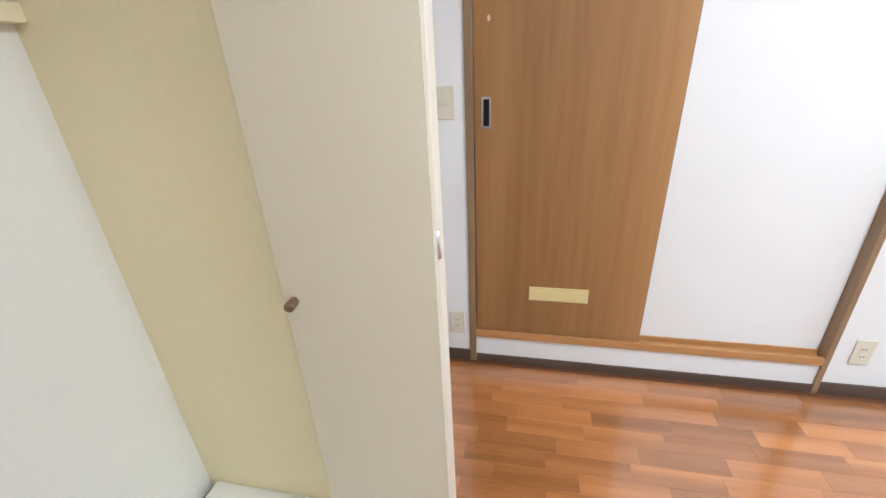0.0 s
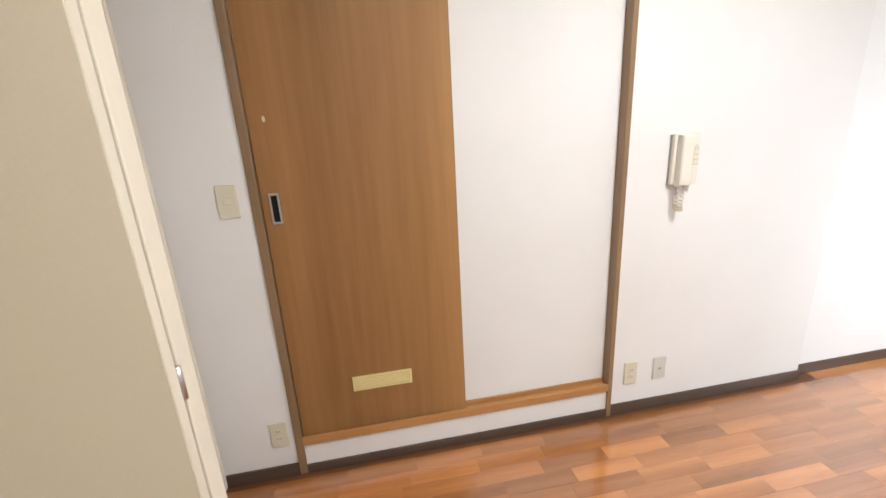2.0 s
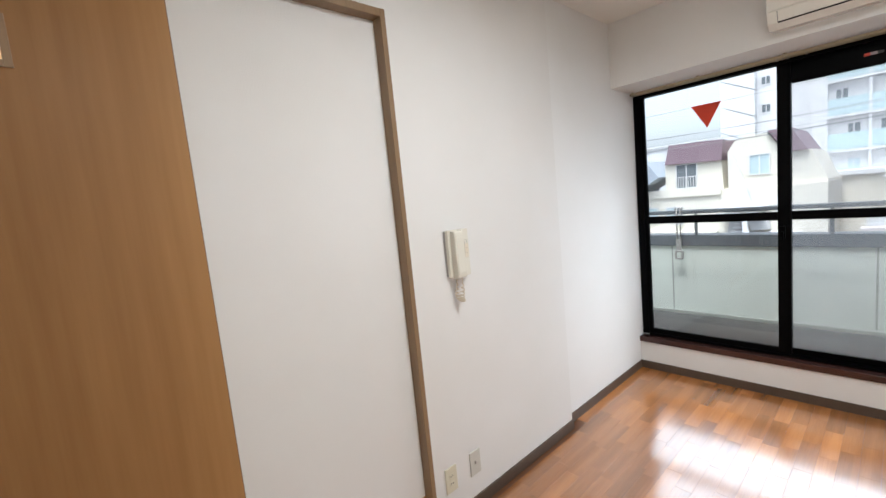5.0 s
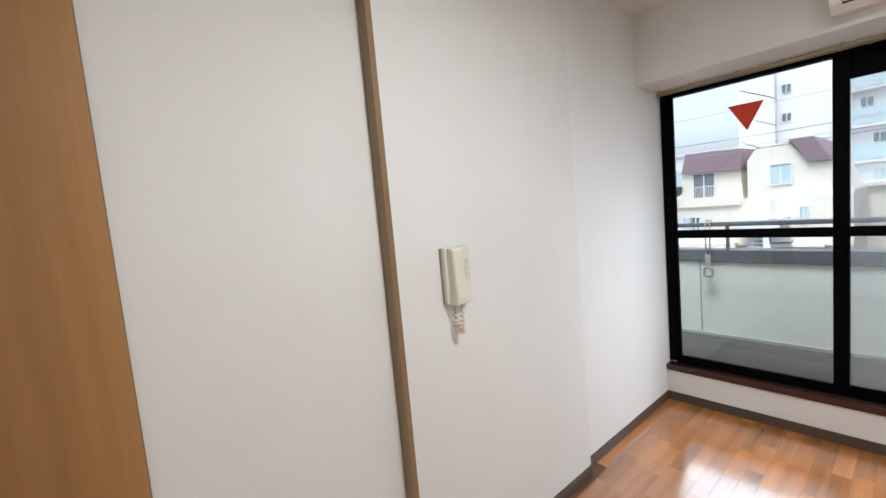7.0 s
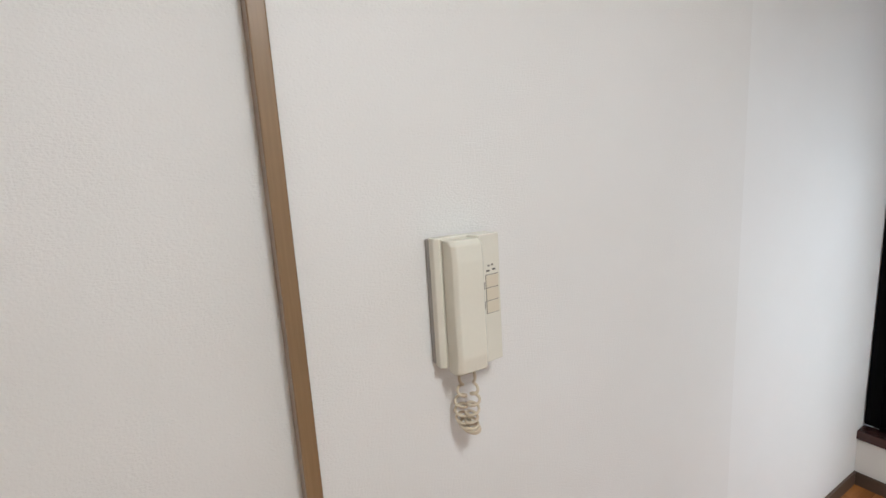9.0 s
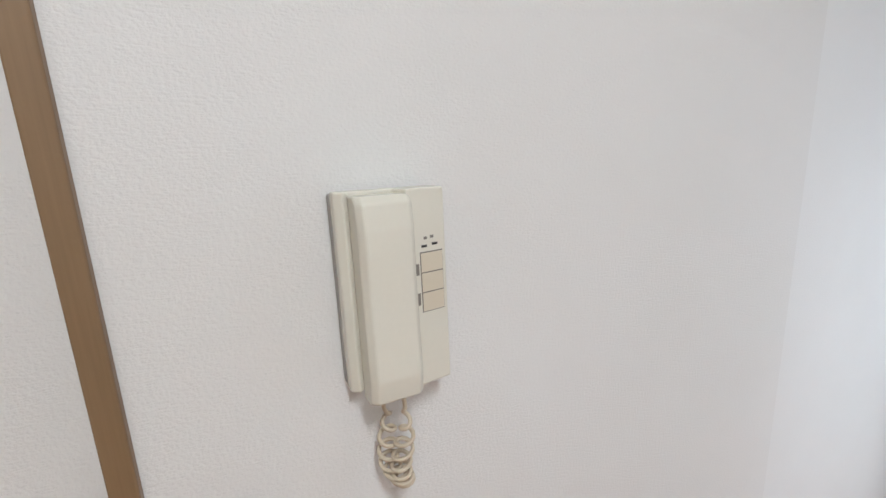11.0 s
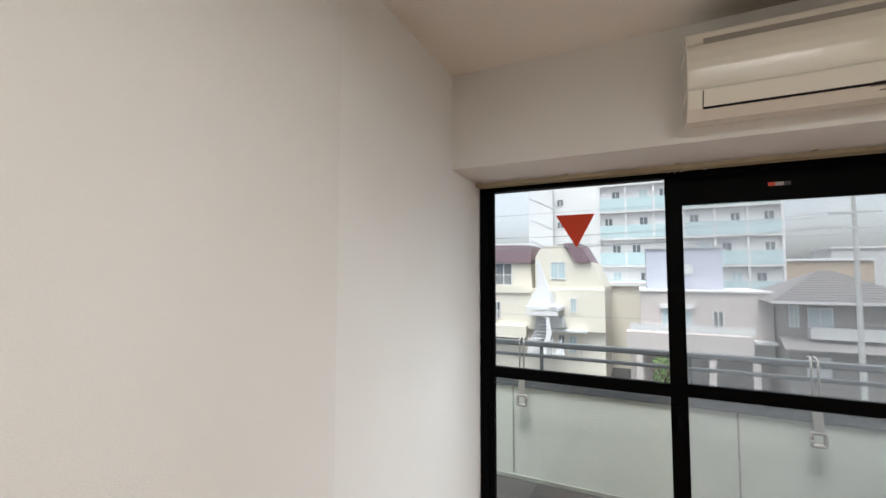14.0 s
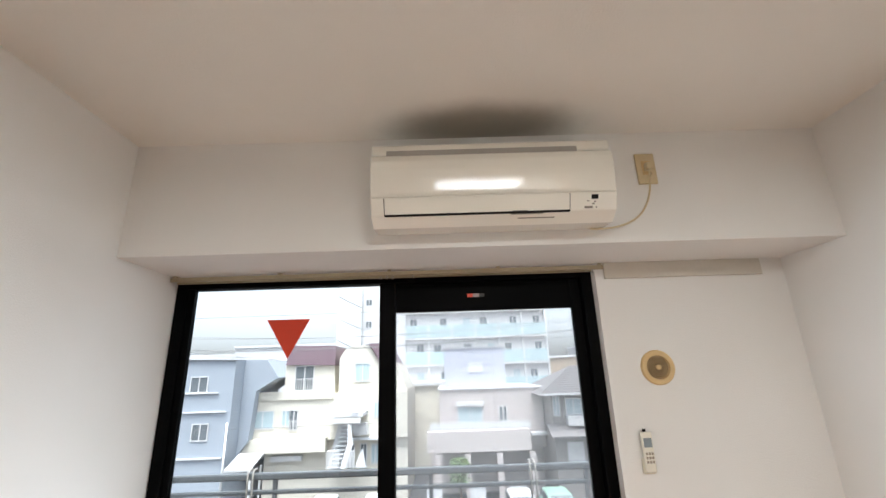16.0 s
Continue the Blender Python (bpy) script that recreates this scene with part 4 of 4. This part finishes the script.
window_at(c, X + 0.6, (4.41, 1.92), (3.70, 1.0), T["win"], True)
window_at(c, X + 0.3, (1.98, 1.96), (1.43, 1.28), T["curtain"])
window_at(c, X, (6.02, 0.20), (5.20, -0.42), T["curtain"])
window_at(c, X, (4.84, 0.20), (4.56, -0.35), T["curtain"])
window_at(c, X, (4.52, 0.20), (4.25, -0.50), T["win"], True)
span(c, "shutter_box", X - 0.05, 0.34, (5.20, -1.46), (4.0, -1.66), T["frame"], "white shutter box")
window_at(c, X, (1.20, 0.42), (1.02, -0.12), T["curtain"])
window_at(c, X + 0.3, (2.24, -1.12), (1.98, -1.95), T["win"])
window_at(c, X + 0.3, (1.70, -1.12), (1.50, -1.95), T["win"])
window_at(c, X + 0.3, (1.28, -1.15), (1.02, -1.80), T["curtain"])
span(c, "gallery_slab", X - 0.5, 0.498, (2.3, -0.88), (0.6, -0.98), T["white"], "white gallery slab")
# stair: landings, solid sides, flights with their steps
span(c, "landing", X - 1.8, 1.79, (3.12, 0.05), (1.67, -0.10), T["white"], "white stair landing")
span(c, "landing_front", X - 1.84, 0.03, (3.08, -0.14), (1.75, -0.34), T["frame"], "pale landing edge")
slope_part(c, "stair_side", X - 1.0, 0.15, [(2.62, 0.86), (2.10, 0.84), (1.84, 0.06), (3.06, 0.06)], T["white"], "white solid stair side")
slope_part(c, "stair_side", X - 0.3, 0.12, [(2.62, 2.06), (2.50, 2.06), (2.10, 0.84), (2.60, 0.86)], T["white"], "white solid stair side")
slope_part(c, "stair_side", X - 1.9, 0.12, [(2.26, -0.40), (2.13, -0.42), (2.02, -1.1), (2.30, -1.98), (2.50, -1.98), (2.24, -1.1)], T["white"], "white solid stair side")
slope_part(c, "stair_underside", X - 0.9, 0.88, [(2.15, -0.38), (1.55, -0.36), (1.47, -0.78), (1.98, -0.82)], T["concrete"], "grey stair underside")
slope_part(c, "stair_back", X - 0.4, 0.1, [(2.62, -0.38), (2.20, -0.40), (2.45, -2.0), (3.0, -2.0)], T["concrete"], "pale stair shaft wall")
bm = bmesh.new()
for i in range(11):
    f = i / 10
    (ya, za), (yb, zb) = spot(2.98 - 0.42 * f, -1.95 + 1.45 * f, X - 1.5), spot(2.50 - 0.24 * f, -1.95 + 1.45 * f, X - 1.5)
    add_box(bm, (X - 1.6 + 0.1 * i, yb, za), (X - 0.4, ya, za + 0.07))
part("stair", bm, T["white"], c, "white outside stair")
for (a, b), n in ((((2.08, 0.66), (1.86, 0.06)), 5), (((2.25, -1.38), (1.96, -1.95)), 6), (((3.02, -1.35), (2.55, -1.95)), 8)):
    bm = bmesh.new()
    (ya, za), (yb, zb) = spot(*a, X - 1.9), spot(*b, X - 1.9)
    for i in range(n):
        yy = yb + (ya - yb) * i / (n - 1)
        add_box(bm, (X - 1.92, yy - 0.025, zb), (X - 1.88, yy + 0.025, za))
    add_box(bm, (X - 1.93, yb, za), (X - 1.87, ya, za + 0.06))
    part("stair_guard", bm, T["frame"], c, "white stair guard")
slope_part(c, "stair_end", X - 1.9, 0.1, [(1.93, -1.95), (1.66, -1.28), (1.50, -1.95)], T["white"], "white slanted wall end")

# pinkish house with the lilac upper storey
X = 32.0
p = house("pink_grey_house", "pinkish-grey two-storey house with a lilac-grey upper box")
span(p, "wall", X, 7, (-1.38, 0.80), (-5.50, -1.45), T["pink"])
span(p, "wall_cap", X - 0.08, 7.2, (-1.34, 0.86), (-5.54, 0.79), T["frame"], "pale wall capping")
span(p, "ground_floor", X + 1.8, 6, (-1.0, -1.46), (-5.5, -4.6), T["pink"])
span(p, "balcony_front", X - 1.0, 0.998, (-0.86, -0.80), (-4.92, -1.55), T["pink"], "pinkish-grey balcony front")
span(p, "side_canopy", X - 0.9, 0.898, (-4.95, -0.93), (-5.6, -1.02), T["frame"], "white side canopy")
bm = bmesh.new()
(ya, za), (yb, zb) = spot(-1.01, -0.44, X - 1), spot(-4.94, -0.76, X - 1)
add_box(bm, (X - 1.0, yb, za - 0.05), (X - 0.95, ya, za))
add_box(bm, (X - 0.98, yb, zb + 0.06), (X - 0.97, ya, za - 0.09))
for i in range(6):
    yy = yb + (ya - yb) * i / 5
    add_box(bm, (X - 1.01, yy - 0.03, zb), (X - 0.94, yy + 0.03, za))
part("balcony_rail", bm, T["frame"], p, "pale balcony rail")
span(p, "upper_box", X + 1.5, 5, (-1.63, 2.46), (-4.09, 0.80), T["lilac"], "lilac-grey upper storey")
span(p, "box_cap", X + 1.42, 5.1, (-1.60, 2.50), (-4.12, 2.455), T["concrete"], "pale capping of the upper storey")
window_at(p, X + 1.5, (-2.63, 1.82), (-3.13, 1.50), T["frame"])
window_at(p, X, (-2.12, 0.12), (-3.05, -0.48), T["curtain"])
span(p, "shutter_box", X - 0.2, 0.198, (-2.05, 0.33), (-3.15, 0.16), T["frame"], "pale shutter box")
window_at(p, X, (-3.75, 0.10), (-4.03, -0.48), T["win"])
for yq in (-1.3, -2.4, -3.6, -4.85):
    yy = spot(yq, 0, X)[0]
    box_part("pier", (X - 1.0, yy - 0.18, GROUND), (X - 0.7, yy + 0.18, spot(0, -1.5, X)[1]), T["pink"], p, "square pier")
for i, yq in enumerate((-1.1, -2.75, -4.3)):
    wy = spot(yq, 0, 29.0)[0]
    gate = house("gate_pillar", "low pale gate pillar by the road", "gate pillar")
    gate["group"] = "gate pillars by the road"
    gate.location = (29.0, wy, GROUND)
    box_part("pillar", (0, -0.45, 0), (0.3, 0.45, 1.5), T["white"], gate)
    box_part("cap", (-0.04, -0.49, 1.5), (0.34, 0.49, 1.56), T["concrete"], gate)

# tiled-roof house
X = 30.0
h = house("tiled_roof_house", "grey house with a hipped tile roof")
ya, ze = spot(-5.40, 0.52, X)
yb2, _ = spot(-9.5, 0.5, X)
block(h, "wall", X, 7, ya - 0.7, yb2 + 0.5, GROUND, ze, T["brownish"])
zp = spot(0, 1.62, X)[1]
bm = bmesh.new()
vs = [bm.verts.new(v) for v in ((X - 0.9, ya + 0.2, ze), (X - 0.9, yb2, ze), (X + 7.5, yb2, ze), (X + 7.5, ya, ze), (X + 3, ya - 3.0, zp), (X + 3, yb2 + 3, zp))]
for f in ((0, 1, 5, 4), (1, 2, 5), (2, 3, 4, 5), (3, 0, 4), (3, 2, 1, 0)):
    bm.faces.new([vs[i] for i in f])
bmesh.ops.recalc_face_normals(bm, faces=bm.faces[:])
part("roof", bm, T["tile"], h, "grey tiled roof")
bm = bmesh.new()
for i in range(14):
    f = i / 14
    add_box(bm, (X - 0.92 + 3.9 * f, yb2 + 3 * f, ze + 0.02 + (zp - ze) * f), (X - 0.88 + 3.9 * f, ya + 0.2 - 3.2 * f, ze + 0.06 + (zp - ze) * f))
part("tile_courses", bm, T["tile"], h, "raised courses of grey tiles")
block(h, "gutter", X - 0.98, 0.07, ya + 0.2, yb2, ze - 0.05, ze + 0.07, T["concrete"], "pale gutter")
window_at(h, X, (-5.92, 0.38), (-6.12, -0.30), T["curtain"])
window_at(h, X, (-6.42, 0.30), (-7.0, -0.28), T["curtain"])
span(h, "balcony_front", X - 0.6, 0.598, (-6.45, -0.34), (-9.0, -0.72), T["concrete"], "pale balcony front")
window_at(h, X, (-6.34, -1.34), (-6.89, -2.0), T["frame"])
bm = bmesh.new()
zz = spot(0, -1.05, X)[1]
add_prism(bm, [(X - 1.1, zz), (X - 1.1, zz + 0.08), (X - 0.01, zz + 0.65), (X - 0.01, zz + 0.5)], 1, yb2, ya - 0.3)
part("eaves", bm, T["tile"], h, "low tiled eaves")

# apartment block with glazed balconies
X = 46.0
ab = house("apartment_block", "pale seven-storey apartment block with aqua balcony panels", "apartment building")
ya, zt = spot(-0.02, 5.2, X)
yb2, _ = spot(-5.92, 5.2, X)
block(ab, "wall", X + 0.3, 12, ya, yb2, GROUND, zt, T["pale"])
ncol = 6
cw = (ya - yb2) / ncol
zs = [spot(0, 4.0 - 1.10 * i, X)[1] for i in range(-1, 8)]
bm = bmesh.new()
for i in range(ncol + 1):
    yy = yb2 + cw * i
    add_box(bm, (X, yy - 0.09, GROUND), (X + 0.299, yy + 0.09, zt))
part("party_fins", bm, T["pale"], ab, "pale vertical fins")
floor_h = zs[0] - zs[1]
for k, zf in enumerate(zs):
    if zf - floor_h < GROUND:
        continue
    block(ab, "balcony_slab", X - 0.05, 0.3, ya, yb2, zf - 0.10, zf + 0.08, T["pale"])
    for i in range(ncol):
        yy = yb2 + cw * i
        block(ab, "balcony_panel", X - 0.04, 0.05, yy + 0.1, yy + cw - 0.1, zf - floor_h + 0.12, zf - 0.50 * floor_h, T["aqua"])
        flip = (i + k) % 3 == 0
        w0 = yy + cw * (0.50 if flip else 0.22)
        wn_ = box_part("window", (X + 0.26, w0, zf - floor_h + 0.1), (X + 0.298, w0 + cw * 0.27, zf - 0.24 * floor_h), T["win"] if (i * 5 + k) % 4 else T["curtain"], ab)
        boxes_part("window_frame", [((X + 0.23, w0 + s_, zf - floor_h + 0.1), (X + 0.26, w0 + s_ + 0.06, zf - 0.24 * floor_h)) for s_ in (-0.06, cw * 0.13, cw * 0.27)]
                   + [((X + 0.23, w0 - 0.06, zf - 0.24 * floor_h), (X + 0.26, w0 + cw * 0.27 + 0.06, zf - 0.24 * floor_h + 0.07))], T["frame"], wn_)
        if (i + 2 * k) % 5 == 0:
            box_part("outdoor_unit", (X + 0.02, yy + cw * 0.7, zf - floor_h + 0.5), (X + 0.22, yy + cw * 0.7 + 0.5, zf - 0.45 * floor_h), T["frame"], ab, "white outdoor unit")
span(ab, "end_wall", X + 0.3, 11, (0.33, 4.6), (-0.04, -3.6), T["pale"], "pale end wall")

# tower with the outside stair
X = 48.0
tw = house("stair_tower", "pale concrete apartment tower with small dark windows and sloping stair flights", "apartment building")
ya, zt = spot(2.65, 7.2, X)
yb2, _ = spot(0.4, 7.2, X)
block(tw, "wall", X, 10, ya, yb2 - 1.0, GROUND, zt, T["pale"])
for i in range(8):
    w = spot(1.55, 4.55 - 0.95 * i + 0.95, X)
    facade_window(tw, X, w[0] - 0.45, w[0] + 0.15, w[1] - 0.40, w[1] + 0.25)
bm = bmesh.new()
for i in range(8):
    yy, zz = spot(2.95, 4.9 - 0.95 * i + 0.95, X - 2)
    y2, z2 = spot(1.9, 4.35 - 0.95 * i + 0.95, X - 2)
    add_prism(bm, [(yy, zz), (yy, zz - 2.25), (y2, z2 - 2.25), (y2, z2)], 0, X - 0.9, X - 0.01)
part("stair_flights", bm, T["white"], tw, "pale sloping stair fronts")

# low far buildings and skyline
for nm, lab, X, a, b2, zt_, mat in (
    ("far_house", "pale low building beyond the houses", 60, 7.0, 2.6, 2.75, T["white"]),
    ("far_house", "white low building in the distance", 75, 9.5, 6.6, 2.45, T["white"]),
    ("far_house", "ochre-roofed building in the distance", 70, -5.9, -8.2, 1.95, T["ochre"]),
    ("far_house", "pale building in the distance", 90, -7.2, -12.0, 2.35, T["concrete"]),
    ("far_house", "cream building beside the apartment block", 40, 0.2, -1.6, 1.0, T["cream"]),
    ("far_house", "grey building in the distance", 80, 16, 9.4, 2.6, T["concrete"]),
):
    ya, zt = spot(a, zt_, X)
    yb2, _ = spot(b2, zt_, X)
    fh = house(nm, lab)
    block(fh, "wall", X, 8, ya, yb2, GROUND, zt, mat)
    block(fh, "roof_parapet", X - 0.2, 8.4, ya + 0.1, yb2 - 0.1, zt, zt + 0.3, T["frame"])


# cars
def car(name, label, x, y, mat):
    t = thing(name, label, "car", (x, y, GROUND), "parked cars")
    bm = bmesh.new()
    add_prism(bm, [(-1.7, 0.35), (-1.68, 0.85), (-1.0, 0.98), (1.2, 1.0), (1.68, 0.92), (1.72, 0.35)], 1, -0.74, 0.74, 0.09)
    part("body", bm, mat, t)
    bm = bmesh.new()
    add_prism(bm, [(-1.05, 0.97), (-0.45, 1.50), (1.0, 1.52), (1.45, 0.99)], 1, -0.66, 0.66, 0.10)
    part("cabin", bm, mat, t)
    bm = bmesh.new()
    add_prism(bm, [(-1.075, 1.02), (-0.53, 1.46), (-0.50, 1.44), (-1.03, 1.01)], 1, -0.56, 0.56)
    part("windscreen", bm, T["win"], t, "dark windscreen")
    bm = bmesh.new()
    for sy in (-0.665, 0.665):
        add_prism(bm, [(-0.85, 1.04), (-0.42, 1.42), (0.92, 1.44), (1.25, 1.04)], 1, sy - 0.008, sy + 0.008)
    part("side_glass", bm, T["win"], t, "dark side glass")
    for wx in (-1.1, 1.1):
        for wy in (-0.68, 0.68):
            bm = bmesh.new()
            add_lathe(bm, [(0.30, -0.09), (0.30, 0.09)], (wx, wy, 0.30), 1, 20)
            part("wheel", bm, T["tyre"], t)
    return t


for i, (px, m_, lab) in enumerate(((-4.35, "car_white", "white parked car at the roadside"), (-5.75, "car_green", "pale green parked car at the roadside"),
                                   (1.1, "car_white", "white parked car in front of the cream house"), (3.1, "car_white", "white parked car by the stair"))):
    car("car", lab, 27.5, spot(px, 0, 27.5)[0], T[m_])

# utility pole and wires
pole = thing("utility_pole", "grey concrete utility pole with cross arms", "utility pole", (26.0, -9.4, GROUND))
bm = bmesh.new()
add_lathe(bm, [(0.13, 0.0), (0.08, 11.6)], (0, 0, 0), 2, 14)
part("mast", bm, T["mast"], pole)
for z in (10.6, 9.9):
    box_part("cross_arm", (-0.05, -0.9, z), (0.05, 0.9, z + 0.09), T["concrete"], pole)
for k, (z, off) in enumerate(((10.6, 0.8), (10.6, -0.8), (10.0, 0.8), (10.0, 0.0))):
    bm = bmesh.new()
    add_tube(bm, [(0.1 * k - 3 * f, off + 30 * f, z + 0.1 - 3.2 * f * (1 - f)) for f in [i / 14 for i in range(15)]], 0.012, 5)
    part("overhead_wire", bm, T["wire"], pole, "thin black overhead wire")
side_pole = thing("utility_pole", "grey concrete utility pole carrying the street wires", "utility pole", (14.0, -16.0, GROUND))
bm = bmesh.new()
add_lathe(bm, [(0.16, 0.0), (0.10, 10.6)], (0, 0, 0), 2, 14)
part("mast", bm, T["mast"], side_pole)
for k, z in enumerate((3.55, 2.6, 0.50)):
    bm = bmesh.new()
    add_tube(bm, [(k * 0.3, 34 * f, z - GROUND - 1.0 * f * (1 - f) + 0.35 * (1 - f)) for f in [i / 14 for i in range(15)]], 0.006, 5)
    part("overhead_wire", bm, T["wire"], side_pole, "thin black overhead wire")


# small garden tree
tree = thing("garden_tree", "small leafy garden tree in front of the pinkish house", "tree", (28.5, spot(-2.1, 0, 28.5)[0], GROUND))
bm = bmesh.new()
add_lathe(bm, [(0.10, 0.0), (0.06, 1.9)], (0, 0, 0), 2, 8)
for a in range(7):
    an = a * 0.9
    add_tube(bm, [(0, 0, 1.3 + 0.1 * a), (0.35 * math.cos(an), 0.35 * math.sin(an), 1.9 + 0.1 * a), (0.7 * math.cos(an), 0.7 * math.sin(an), 2.3 + 0.12 * a)], 0.025, 5)
part("trunk", bm, T["bark"], tree)
rng = random.Random(5)
verts, faces = [], []
for i in range(380):
    a = rng.uniform(0, 6.28)
    r = rng.uniform(0.1, 1.0) ** 0.6 * 0.6
    z = 2.4 + rng.uniform(-0.7, 0.8) * math.sqrt(max(0.05, 1 - r * r))
    c0 = Vector((r * math.cos(a), r * math.sin(a), z))
    u = Vector((rng.uniform(-1, 1), rng.uniform(-1, 1), rng.uniform(-1, 1))).normalized()
    v = u.orthogonal().normalized()
    k = len(verts)
    verts += [tuple(c0 - u * 0.09), tuple(c0 + v * 0.04), tuple(c0 + u * 0.09), tuple(c0 - v * 0.04)]
    faces.append((k, k + 1, k + 2, k + 3))
me = bpy.data.meshes.new("crown")
me.from_pydata(verts, [], faces)
me.materials.append(T["leafy"])
crown = new("crown", me)
crown.parent = tree
tagged(crown, "loose crown of small leaves", "", "", "stuff")

# ---- floor blocks, last ----
BW, BL = 0.0758, 0.303


def block_mesh(length):
    bm = bmesh.new()
    g = 0.0002
    add_box(bm, (g, g, -0.006), (length - g, BW - g, 0.0), 0.0003, 1)
    me = bpy.data.meshes.new("plank")
    bm.to_mesh(me)
    bm.free()
    me.materials.append(M["plank"])
    return me


floor_ob = bpy.data.objects["floor"]
full = block_mesh(BL)
short = {}
rng = random.Random(11)
far = bmesh.new()
row = 0
y = Y_BACK - BW
while y > Y_SOUTH - BW:
    off = rng.choice((0.0, 0.25, 0.5, 0.75)) if row % 2 else rng.choice((0.12, 0.37, 0.62, 0.87))
    x = X_CORNER - BL * off
    top = min(y + BW, Y_BACK)
    while x < X_WIN:
        a, b = max(x, X_CORNER), min(x + BL, X_WIN)
        inside = y + BW * 0.5 < (0.0 if a < X_STEP else Y_BACK) and not (b <= 0.05 and y < -0.93)
        if b - a > 0.01 and inside:
            if y > -1.30:
                if b - a > BL - 0.001:
                    me = full
                else:
                    key = round(b - a, 2)
                    if key not in short:
                        short[key] = block_mesh(key)
                    me = short[key]
                ob = new("plank", me)
                ob.location = (a, y, rng.uniform(-0.0002, 0.0002))
                ob.parent = floor_ob
            else:
                add_box(far, (a + 0.0005, y + 0.0005, -0.006), (b - 0.0005, y + BW - 0.0005, 0.0))
        x += BL
    y -= BW
    row += 1
part("plank_field", far, M["plank"], floor_ob, "orange-brown oak floor blocks")["kind"] = "stuff"
